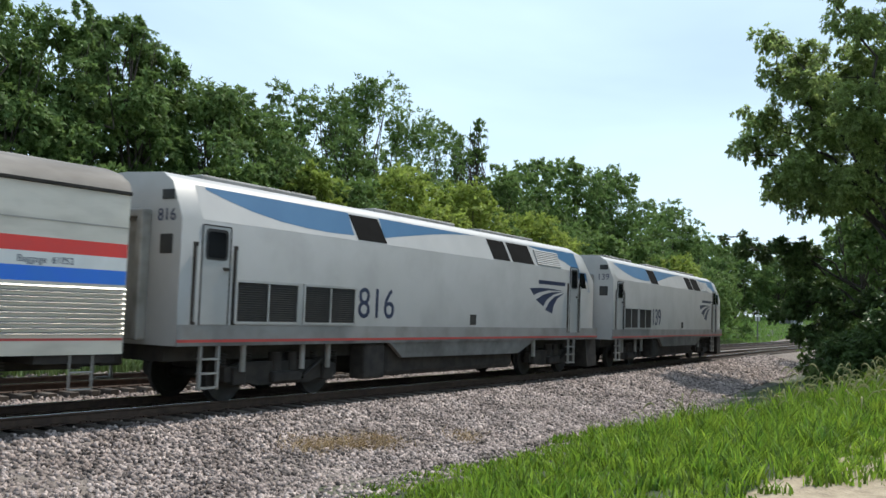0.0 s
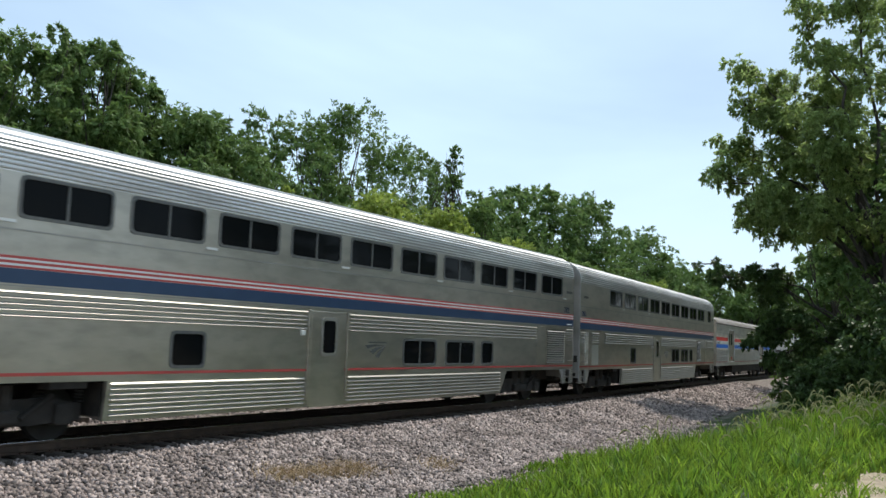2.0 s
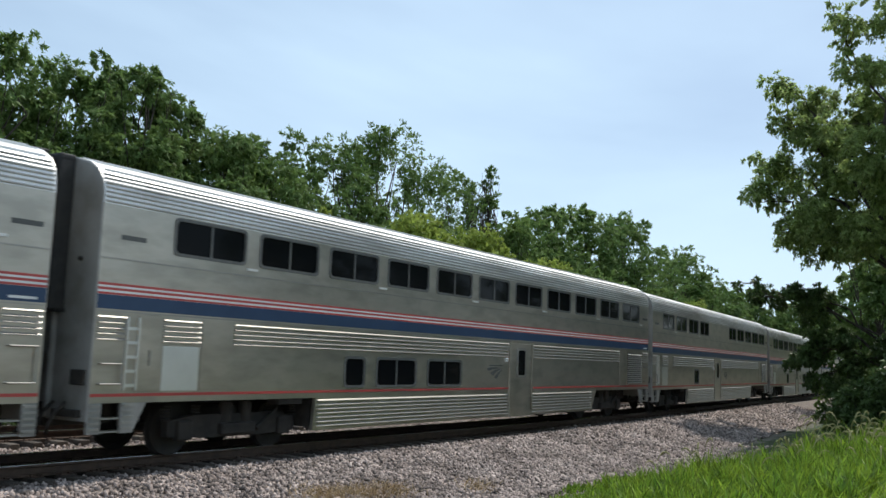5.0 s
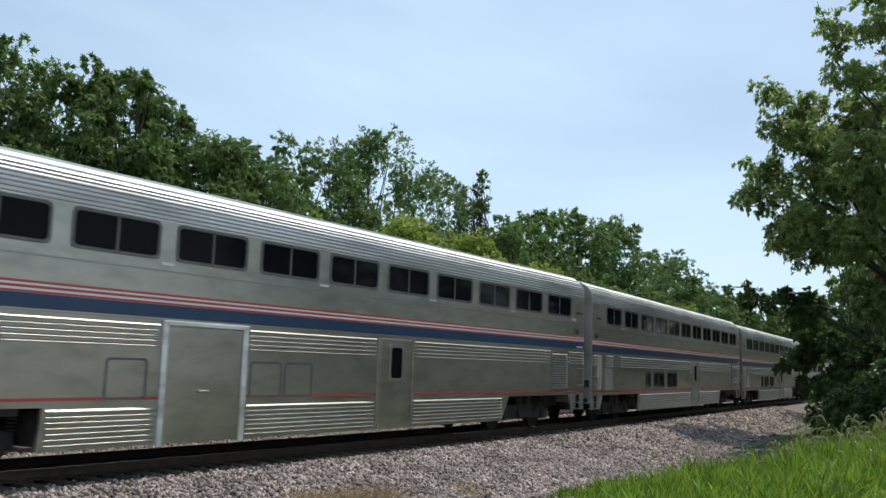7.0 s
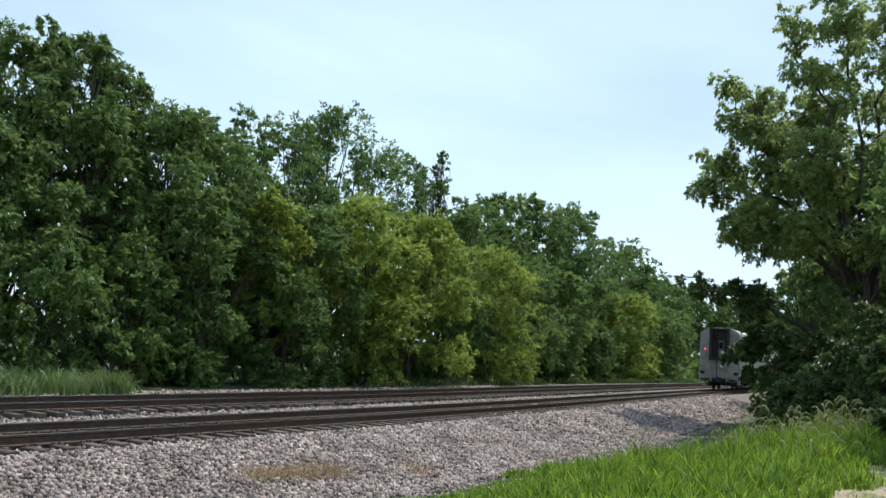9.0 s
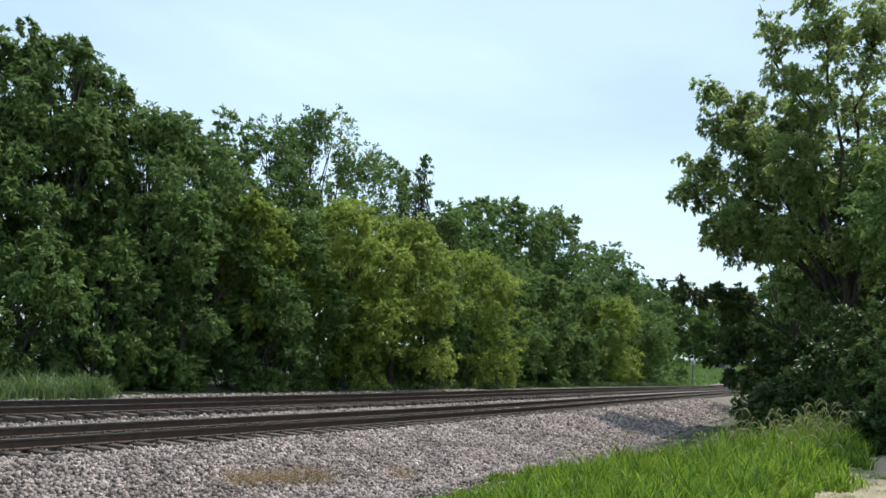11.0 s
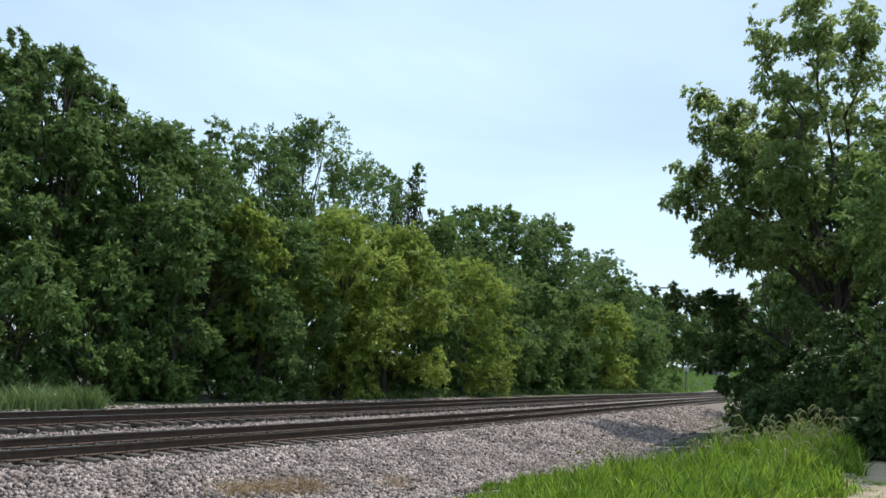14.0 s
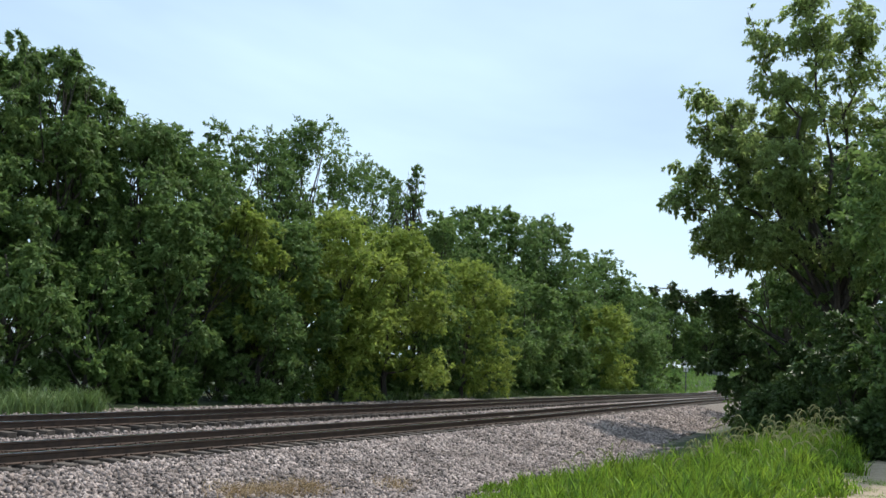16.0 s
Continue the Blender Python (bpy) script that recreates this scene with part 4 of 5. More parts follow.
    for side in (-1, 1):
        for u in (-11.9, 11.6):
            g.bend([(u, side * 1.5, 1.0), (u, side * 1.5, 0.45), (u + 0.4, side * 1.5, 0.45), (u + 0.4, side * 1.5, 1.0)], 0.018, 6)
            g.bend([(u, side * 1.5, 0.72), (u + 0.4, side * 1.5, 0.72)], 0.018, 6)
    part("corner_step", g, END_GREY, car)
    for u in (-9.07, 9.07):
        add_bogie(car, u)
    return car


# ---------------------------------------------------------------- diesel locomotive
LOCO_HALF = 1.53


def cant(z):
    """Half-width of the locomotive at a height: upright sides, then canted in to the roof."""
    return LOCO_HALF if z < 3.38 else LOCO_HALF - (z - 3.38) * 0.42


def swoosh(g, low, high, side):
    """A painted shape between two edges on the canted upper side."""
    n = len(low)
    v = []
    for pts in (low, high):
        v += [(u, side * (cant(z) + 0.006), z) for u, z in pts]
    g.add(v, [(i, i + 1, n + i + 1, n + i) for i in range(n - 1)])


def locomotive(number):
    loco = tagged(new("diesel_locomotive"), "silver-grey diesel locomotive with blue swooshes on its upper side", "locomotive", "locomotives")
    r0 = -9.85

    def ring(top, half, low=1.12):
        pts = [(half, low), (half, min(3.38, top - 0.05)), (max(half - 0.42 * max(0, min(4.05, top) - 3.38), 0.2), min(4.05, top)), (max(half - 0.55, 0.2), max(min(4.22, top), min(4.05, top))), (0, top)]
        return pts + [(-y, z) for y, z in pts[-2::-1]]

    xs = [r0, 6.0, 7.9, 8.5, 9.15, 9.55, 9.68]
    rings = [ring(4.27, LOCO_HALF), ring(4.27, LOCO_HALF), ring(4.24, LOCO_HALF), ring(3.98, LOCO_HALF - 0.01), ring(3.12, LOCO_HALF - 0.06), ring(2.75, LOCO_HALF - 0.28), ring(2.3, LOCO_HALF - 0.5)]
    part("body", Geo().sweep(rings, xs), LOCO_GREY, loco, "silver-grey painted body", True)
    for side in (-1, 1):
        # upper band, toned for the light that its cant catches
        us = [r0 + 0.5 + i * 0.75 for i in range(23)]
        g = Geo()
        n = len(us)
        low = [(u, 3.40) for u in us]
        high = [(u, 4.04) for u in us]
        v = [(u, side * (cant(z) + 0.003), z) for u, z in low] + [(u, side * (cant(z) + 0.003), z) for u, z in high]
        g.add(v, [(i, i + 1, n + i + 1, n + i) for i in range(n - 1)])
        part("cant_lit_band", g, LOCO_CANT_LIT, loco, "canted upper band, silver toned for the light on its tilt")
        g = Geo()
        us = [-9.1, -8.6, -8.0, -7.2, -6.4, -5.6, -4.8]
        swoosh(g, list(zip(us, [3.98, 3.84, 3.70, 3.58, 3.52, 3.50, 3.52])), list(zip(us, [4.03] * 7)), side)
        part("blue_swoosh", g, LOCO_BLUE, loco, "blue painted swoosh")
        g = Geo()
        us = [-3.62, -2.9, -2.1, -1.3, -0.5, 0.3, 1.0]
        swoosh(g, list(zip(us, [3.56, 3.66, 3.76, 3.86, 3.94, 4.0, 4.03])), list(zip(us, [4.03] * 7)), side)
        part("blue_swoosh", g, LOCO_BLUE, loco, "blue painted swoosh")
        g = Geo()
        us = [4.4, 5.2, 6.0, 6.8, 7.4, 7.8]
        swoosh(g, list(zip(us, [4.0, 3.92, 3.82, 3.66, 3.45, 3.38])), list(zip(us, [4.03] * 6)), side)
        y = side * (LOCO_HALF + 0.005)
        g.add([(7.35, y, 3.38), (7.8, y, 3.38), (8.3, y, 3.38), (8.75, y - side * 0.03, 2.72), (8.55, y - side * 0.012, 2.75), (7.9, y, 3.05)], [(0, 1, 2, 3, 4, 5)])
        part("blue_swoosh", g, LOCO_BLUE, loco, "blue painted cab swoosh")
        # dark louvre windows in the upper side
        for name, u0, u1, lean in (("roof_louvre", -4.79, -3.68, 0.1), ("roof_louvre", 1.6, 2.62, 0.08), ("roof_louvre", 2.78, 4.2, 0.08)):
            g = Geo()
            z0, z1 = 3.43, 4.0
            g.add([(u0 + lean, side * (cant(z0) + 0.012), z0), (u1 + lean, side * (cant(z0) + 0.012), z0), (u1, side * (cant(z1) + 0.012), z1), (u0, side * (cant(z1) + 0.012), z1),
                   (u0 + lean, side * (cant(z0) - 0.05), z0), (u1 + lean, side * (cant(z0) - 0.05), z0), (u1, side * (cant(z1) - 0.05), z1), (u0, side * (cant(z1) - 0.05), z1)],
                  [(0, 1, 2, 3), (0, 4, 5, 1), (1, 5, 6, 2), (2, 6, 7, 3), (3, 7, 4, 0)])
            part(name, g, LOUVRE_BLACK, loco, "dark louvred opening")
        g = Geo()
        for i in range(8):
            z = 3.46 + i * 0.06
            g.sweep([(side * (cant(z) + 0.002), z), (side * (cant(z) + 0.03), z + 0.012), (side * (cant(z) + 0.002), z + 0.045)], [4.55, 6.3])
        part("side_louvre", g, LOCO_CANT_LIT, loco)
        # radiator grilles
        for u0, u1 in ((-8.48, -6.66), (-6.52, -4.74)):
            g = Geo()
            a, b = sorted((side * LOCO_HALF, side * (LOCO_HALF + 0.03)))
            for x0, x1, z0, z1 in ((u0, u1, 2.31, 2.36), (u0, u1, 1.52, 1.57), (u0, u0 + 0.05, 1.54, 2.34), (u1 - 0.05, u1, 1.54, 2.34), ((u0 + u1) / 2 - 0.02, (u0 + u1) / 2 + 0.02, 1.54, 2.3)):
                g.box(x0, x1, a, b, z0, z1)
            fr = part("radiator_grille", g, LOCO_GREY, loco, "dark slatted radiator grille")
            part("backing", Geo().box(u0 + 0.03, u1 - 0.03, *sorted((side * (LOCO_HALF + 0.001), side * (LOCO_HALF + 0.005))), 1.55, 2.33), RUBBER, fr)
            key = ("loco_slat", side)
            if key not in SHARED:
                SHARED[key] = mesh_of("slat", Geo().add([(-0.86, side * 0.006, 0.016), (0.86, side * 0.006, 0.016), (0.86, side * 0.022, 0.0), (-0.86, side * 0.022, 0.0)], [(0, 1, 2, 3)]), UNDER)
            for i in range(17):
                q = part("slat", SHARED[key], None, fr)
                q.location = ((u0 + u1) / 2, side * LOCO_HALF, 1.575 + i * 0.0435)
        # rear door with window and grab rails, cab door
        for u0, u1, z0, z1, zw in ((-9.34, -8.66, 1.5, 3.3, 2.72), (7.0, 7.62, 1.35, 3.5, 2.85)):
            y0, y1 = sorted((side * (LOCO_HALF - 0.01), side * (LOCO_HALF + 0.014)))
            d = part("side_door", Geo().box(u0, u1, y0, y1, z0, z1, 0.01), LOCO_GREY, loco)
            part("door_gasket", Geo().slab(rounded(u0 + 0.06, u1 - 0.06, zw - 0.04, z1 - 0.05, 0.08), *sorted((side * (LOCO_HALF + 0.01), side * (LOCO_HALF + 0.02)))), RUBBER, d)
            part("pane", Geo().slab(rounded(u0 + 0.11, u1 - 0.11, zw, z1 - 0.1, 0.07), *sorted((side * (LOCO_HALF + 0.012), side * (LOCO_HALF + 0.026)))), PANE, d)
            g = Geo()
            for q in (u0 - 0.015, u1 + 0.015):
                g.box(q - 0.01, q + 0.01, *sorted((side * LOCO_HALF, side * (LOCO_HALF + 0.018))), z0, z1)
            g.box(u0, u1, *sorted((side * LOCO_HALF, side * (LOCO_HALF + 0.018))), z1, z1 + 0.02)
            part("door_seam", g, RUBBER, d)
            for q in (u0 - 0.16, u1 + 0.16):
                part("rail_pocket", Geo().box(q - 0.06, q + 0.06, *sorted((side * LOCO_HALF, side * (LOCO_HALF + 0.006))), z0, 2.98), UNDER, d)
                part("grab_rail", Geo().bend([(q, side * (LOCO_HALF + 0.05), z0 + 0.05), (q, side * (LOCO_HALF + 0.05), 2.9)], 0.02, 8), LOCO_GREY, d)
            part("door_handle", Geo().box(u1 - 0.16, u1 - 0.04, *sorted((side * LOCO_HALF, side * (LOCO_HALF + 0.05))), 2.5, 2.56, 0.01), UNDER, d)
            lad = Geo()
            um = (u0 + u1) / 2
            for q in (um - 0.22, um + 0.22):
                lad.box(q - 0.025, q + 0.025, *sorted((side * 1.44, side * 1.5)), 0.32, 1.3)
            for z in (0.34, 0.6, 0.86, 1.12):
                lad.box(um - 0.22, um + 0.22, *sorted((side * 1.38, side * 1.52)), z, z + 0.035)
            part("ladder", lad, END_GREY, loco, "grey boarding ladder")
        # sill, stripe and hatch
        part("sill", Geo().slab([(r0, 1.12), (9.3, 1.12), (9.45, 1.24), (r0, 1.24)], *sorted((side * (LOCO_HALF - 0.05), side * (LOCO_HALF + 0.012)))), LOCO_SILL, loco)
        part("red_stripe", Geo().box(r0, 9.42, *sorted((side * LOCO_HALF, side * (LOCO_HALF + 0.016))), 1.185, 1.235), RED, loco, "thin dark red stripe")
        part("lower_band", Geo().box(r0, 9.4, *sorted((side * LOCO_HALF, side * (LOCO_HALF + 0.006))), 1.24, 1.5), LOCO_LOW, loco, "weathered lower grey band")
        part("tank_skirt", Geo().slab([(-3.3, 1.12), (-2.75, 0.76), (3.35, 0.74), (4.5, 1.12)], *sorted((side * 1.40, side * 1.50))), LOCO_SILL, loco, "sooty lower skirt")
        part("fuel_hatch", Geo().box(0.4, 0.72, *sorted((side * LOCO_HALF, side * (LOCO_HALF + 0.01))), 1.56, 1.84, 0.01), RUBBER, loco)
        g = Geo()
        yy = sorted((side * LOCO_HALF, side * (LOCO_HALF + 0.005)))
        for stroke in ([(3.99, 2.70), (4.25, 2.50), (4.7, 2.60), (5.3, 2.68), (6.5, 2.70), (5.6, 2.74), (4.7, 2.74)],
                       [(4.42, 2.36), (4.95, 2.17), (5.2, 2.38), (5.7, 2.56), (6.5, 2.68), (5.5, 2.62), (4.9, 2.52)],
                       [(5.1, 2.06), (5.62, 1.95), (5.72, 2.2), (6.0, 2.44), (6.55, 2.64), (5.8, 2.50), (5.4, 2.32)]):
            g.slab(stroke, *yy)
        g.box(4.6, 6.6, *yy, 2.86, 2.98)
        part("emblem", g, LETTER, loco, "dark blue three-stroke emblem with wordmark bar")
    lettering("number", number, -4.66, 1.69, 0.98, LETTER, loco, -LOCO_HALF - 0.001, 1.0)
    # rear end
    g = Geo().box(r0 - 0.06, r0, -0.62, 0.62, 1.2, 3.35, 0.02)
    g.box(r0 - 0.22, r0, -0.75, -0.6, 1.2, 3.5, 0.03).box(r0 - 0.22, r0, 0.6, 0.75, 1.2, 3.5, 0.03).box(r0 - 0.22, r0, -0.75, 0.75, 3.4, 3.55, 0.03)
    rear = part("rear_end", g, END_GREY, loco)
    g = Geo()
    for z0, z1 in ((3.72, 3.9), (2.75, 3.1)):
        g.box(r0 - 0.015, r0, -1.32, -1.0, z0, z1, 0.01)
    part("rear_vent", g, RUBBER, rear)
    tag = lettering("number", number, 0.0, 0.0, 0.32, LETTER, rear, 0.005)
    tag.matrix_basis = pose(r0 - 0.008, -0.9, 3.34, 0, 0, -90)
    part("coupler", Geo().box(r0 - 0.5, r0, -0.2, 0.2, 0.72, 1.0, 0.04), UNDER, loco)
    part("coupler", Geo().box(9.4, 10.2, -0.2, 0.2, 0.72, 1.0, 0.04), UNDER, loco)
    # windscreen, snow plough and front steps
    g = Geo()
    for y0, y1 in ((-1.15, -0.06), (0.06, 1.15)):
        g.add([(8.56, y0, 3.93), (8.56, y1, 3.93), (9.08, y1, 3.25), (9.08, y0, 3.25)], [(0, 1, 2, 3)])
        g.add([(8.50, y0, 3.86), (8.50, y1, 3.86), (9.02, y1, 3.2), (9.02, y0, 3.2)], [(3, 2, 1, 0)])
    part("windscreen", g, PANE, loco, "dark raked windscreen")
    g = Geo()
    for side in (-1, 1):
        g.add([(7.75, side * (LOCO_HALF + 0.008), 2.85), (8.35, side * (LOCO_HALF + 0.008), 2.85), (8.15, side * (LOCO_HALF + 0.008), 3.36), (7.75, side * (LOCO_HALF + 0.008), 3.36)], [(0, 1, 2, 3)])
    part("cab_window", g, PANE, loco)
    g = Geo().slab([(8.9, 0.15), (9.75, 0.2), (9.6, 1.12), (8.7, 1.12)], -1.4, 1.4)
    part("snow_plough", g, UNDER, loco)
    # roof equipment and underframe
    for u0, u1 in ((-8.8, -5.4), (-3.2, 0.6), (2.0, 5.5)):
        part("roof_hatch", Geo().box(u0, u1, -0.85, 0.85, 4.2, 4.34, 0.04), END_GREY, loco)
    g = Geo().box(-3.2, 3.4, -1.3, 1.3, 0.32, 1.12, 0.12).box(r0 + 0.2, 9.3, -1.0, 1.0, 0.82, 1.12)
    g.box(-4.2, -3.4, -1.45, -1.0, 0.3, 1.1, 0.06).box(-4.2, -3.4, 1.0, 1.45, 0.3, 1.1, 0.06)
    part("fuel_tank", g, UNDER, loco, "dark fuel tank")
    g = Geo()
    for side in (-1, 1):
        for u in (-7.95, -6.2, -5.35, 4.8):
            g.tube((u, side * 1.3, 0.6), (u, side * 1.3, 1.14), 0.06, 0.06, 10)
    part("damper", g, END_GREY, loco, "grey suspension dampers")
    for u in (-6.55, 6.55):
        add_bogie(loco, u, 0.508, (-1.36, 1.36))
    return loco


# ---------------------------------------------------------------- the train
def enlist(ob, offset, length):
    cars.append((ob, offset - length / 2, length))


coach = "dull stainless bi-level coach with navy and red stripes"
sleeper = "dull stainless bi-level sleeping car with navy and red stripes"
ROSTER = [("transition", sleeper, "39023", (-12.5,)), ("sleeper", sleeper, "32022", (-12.5, 11.7)), ("sleeper", sleeper, "", ()), ("sleeper", sleeper, "", ()),
          ("diner", "stainless bi-level dining car with a windowless stretch", "", ()), ("coach", coach, "", ()), ("coach", coach, "", ()), ("coach", coach, "34041", (-12.5,)),
          ("baggage", "stainless bi-level coach with a broad baggage door, last in the train", "31031", (-12.5, 11.7))]
for i, (kind, label, number, at) in enumerate(ROSTER):
    enlist(bilevel(kind, label, number, at, i == 8), -i * CAR, CAR)
enlist(baggage_car(), CAR, CAR)
enlist(locomotive("816"), CAR + LOCO, LOCO)
enlist(locomotive("139"), CAR + 2 * LOCO, LOCO)


# ---------------------------------------------------------------- ballast stones
def build_ballast():
    rng = np.random.default_rng(11)
    corner = np.array([(x, y, z) for x in (-1, 1) for y in (-1, 1) for z in (-1, 1)], float)
    face = np.array([(0, 1, 3, 2), (4, 6, 7, 5), (0, 4, 5, 1), (2, 3, 7, 6), (0, 2, 6, 4), (1, 5, 7, 3)])

    def stones(x0, x1, l0, l1, per, size):
        n = int((x1 - x0) * (l1 - l0) * per)
        x, lat = rng.uniform(x0, x1, n), rng.uniform(l0, l1, n)
        # none on top of the ties or rails
        k = np.abs((x / TIE_STEP) - np.round(x / TIE_STEP)) * TIE_STEP < 0.13
        bad = np.zeros(n, bool)
        for c in (0.0, TRACK_GAP):
            bad |= k & (np.abs(lat - c) < 1.34)
            bad |= np.abs(np.abs(lat - c) - 0.7525) < 0.11
        x, lat = x[~bad], lat[~bad]
        n = len(x)
        y = np.array([line_y(q) for q in x]) + lat
        z = np.array([ground_z(q, w) for q, w in zip(x, lat)])
        r = size * rng.uniform(0.6, 1.35, n)
        v = corner[None] * rng.uniform(0.45, 1.0, (n, 8, 3)) * np.array([1.0, 0.8, 0.62])
        q = rng.normal(size=(n, 4))
        q /= np.linalg.norm(q, axis=1)[:, None]
        a, b, c, d = q.T
        rot = np.stack([1 - 2 * (c * c + d * d), 2 * (b * c - a * d), 2 * (b * d + a * c), 2 * (b * c + a * d), 1 - 2 * (b * b + d * d), 2 * (c * d - a * b),
                        2 * (b * d - a * c), 2 * (c * d + a * b), 1 - 2 * (b * b + c * c)], 1).reshape(n, 3, 3)
        v = np.einsum("nij,nkj->nki", rot, v) * r[:, None, None]
        v += np.stack([x, y, z + r * rng.uniform(-0.1, 0.55, n)], 1)[:, None]
        return v.reshape(-1, 3), (face[None] + 8 * np.arange(n)[:, None, None]).reshape(-1, 4)

    beds = [(4.0, 34.0, -6.4, -5.1, 110, 0.036), (4.0, 24.0, -5.1, -1.3, 330, 0.042), (24.0, 40.0, -5.1, -1.3, 170, 0.052), (40.0, 66.0, -5.0, -1.3, 70, 0.07),
            (6.0, 26.0, -1.3, 1.3, 190, 0.034), (6.0, 30.0, 1.3, 2.95, 170, 0.036), (26.0, 60.0, -1.3, 2.95, 40, 0.06), (8.0, 40.0, 2.95, 6.0, 90, 0.042), (8.0, 46.0, 6.0, 8.4, 70, 0.05)]
    vs, fs, o = [], [], 0
    for bed in beds:
        v, f = stones(*bed)
        vs.append(v)
        fs.append(f + o)
        o += len(v)
    me = quads("ballast", np.concatenate(vs), np.concatenate(fs), STONE)
    return tagged(new("ballast", me), "pinkish grey crushed stone ballast along the tracks", "ballast", kind="stuff")


build_ballast()


# ---------------------------------------------------------------- grass and weeds
def blades(rng, x, y, z, height, width, lean):
    n = len(x)
    h = height * rng.uniform(0.55, 1.15, n)
    a = rng.uniform(0, math.tau, n)
    out = np.stack([np.cos(a), np.sin(a), np.zeros(n)], 1)
    b = rng.uniform(0, math.tau, n)
    side = np.stack([np.cos(b), np.sin(b), np.zeros(n)], 1) * (width * rng.uniform(0.6, 1.3, n))[:, None]
    base = np.stack([x, y, z], 1)
    bend = lean * rng.uniform(0.2, 1.3, n)
    rows = []
    for u, w in ((0.0, 1.0), (0.4, 0.9), (0.75, 0.6), (1.0, 0.08)):
        c = base + out * (h * bend * u * u)[:, None]
        c[:, 2] += h * (u - 0.22 * bend * u * u)
        rows += [c - side * w, c + side * w]
    v = np.stack(rows, 1).reshape(-1, 3)
    f = np.array([(0, 1, 3, 2), (2, 3, 5, 4), (4, 5, 7, 6)])
    return v, (f[None] + 8 * np.arange(n)[:, None, None]).reshape(-1, 4), rows[-1], out


def grass_patch(name, label, seed, count, place, width, lean, mat, category="grass", tuft=1, spread=0.12):
    """Blades in tufts that fan out from their middles."""
    rng = np.random.default_rng(seed)
    xs, ys, zs, hs = [], [], [], []
    while len(xs) < count:
        p = place(rng)
        if p:
            x, y, h = p
            h *= rng.uniform(0.75, 1.25) if tuft > 1 else 1.0
            for _ in range(tuft):
                u, v = x + rng.normal() * spread, y + rng.normal() * spread
                xs.append(u), ys.append(v), zs.append(ground_z(u, v - line_y(u)) - 0.03), hs.append(h)
    v, f, tips, out = blades(rng, np.array(xs), np.array(ys), np.array(zs), np.array(hs), width, lean)
    tagged(new(name, quads(name, v, f, mat)), label, category, kind="stuff")
    return rng, np.array(xs), np.array(ys), np.array(zs), np.array(hs)


def verge(rng):
    """Tall summer grass between the ballast foot and the sandy track."""
    x = 8.0 + 27 * rng.random()
    lat = rng.uniform(-13.0, -4.4)
    y = line_y(x) + lat
    edge = -5.45 - 0.35 * math.sin(x * 0.9) - max(0.0, 16.0 - x) * 0.08 - max(0.0, x - 20.0) * 0.36
    if lat > edge or y < 2.45 + 0.3 * math.sin(x * 1.3) + max(0.0, 13.0 - x) * 0.2 + max(0.0, x - 20.0) * 0.09:
        return None
    k = min(1.0, (edge - lat) / 2.2)
    h = (0.17 + 0.36 * k) * min(1.0, 0.55 + max(0.0, x - 12.0) * 0.07)
    tuft = max(0.0, 1 - ((x - 25.5) / 5.5) ** 2 - ((y - 4.6) / 2.0) ** 2)
    h += 0.22 * tuft
    if y < 3.4:
        h *= 0.75
    if noise.noise(Vector((x * 0.9, y * 0.9, 1))) < -0.30 and rng.random() < 0.6:
        return None
    return x, y, h * (0.95 + 0.3 * noise.noise(Vector((x * 0.6, y * 0.6, 7))) + 0.75 * noise.noise(Vector((x * 1.9, y * 1.9, 3))))


rng, gx, gy, gz, gh = grass_patch("verge_grass", "bright green tall grass on the railway verge", 21, 34000, verge, 0.0175, 0.58, GRASS, tuft=16, spread=0.085)


def seed_heads():
    """Nodding foxtail heads over the tallest grass."""
    g = Geo()
    r = random.Random(5)
    tall = [i for i in range(len(gx)) if gh[i] > 0.68 and gx[i] > 19]
    picks = r.sample(tall, min(130, len(tall))) + r.sample([i for i in range(len(gx)) if 0.45 < gh[i] <= 0.68 and gx[i] > 17], 60)
    for i in picks:
        a = r.uniform(0, math.tau)
        top = Vector((gx[i], gy[i], gz[i] + gh[i] * r.uniform(1.05, 1.3)))
        d = Vector((math.cos(a), math.sin(a), 0))
        ln = r.uniform(0.2, 0.3)
        g.tube((gx[i], gy[i], gz[i]), top, 0.003, 0.002, 4, False)
        pts = [top + d * ln * u + Vector((0, 0, ln * (1.1 * u - 1.5 * u * u))) for u in (0, 0.3, 0.6, 0.9, 1.15)]
        for j, rad in enumerate((0.009, 0.019, 0.019, 0.012)):
            g.tube(pts[j], pts[j + 1], rad, (0.019, 0.019, 0.012, 0.003)[j], 5, False)
    tagged(new("foxtail_heads", mesh_of("foxtail_heads", g, SEED, True)), "pale nodding foxtail seed heads above the grass", "seed heads", kind="stuff")


seed_heads()


def far_verge(rng):
    x, lat = rng.uniform(7, 18.6), rng.uniform(7.6, 9.4)
    if noise.noise(Vector((x * 0.8, lat, 4))) < -0.25:
        return None
    return x, line_y(x) + lat, 0.72 + 0.35 * noise.noise(Vector((x * 0.7, lat, 9)))


grass_patch("tall_reeds", "tall grey-green grass at the foot of the trees", 22, 5200, far_verge, 0.018, 0.7,
            material("reed_grass", (0.12, 0.19, 0.055), 0.6, second=(0.20, 0.28, 0.10), scale=0.7, island=0.3, through=0.35))


def foot_weeds(rng):
    x, lat = rng.uniform(36, 110), rng.uniform(8.4, 10.0)
    if noise.noise(Vector((x * 0.35, lat, 2))) < 0.0:
        return None
    return x, line_y(x) + lat, 0.3 + 0.3 * rng.random()


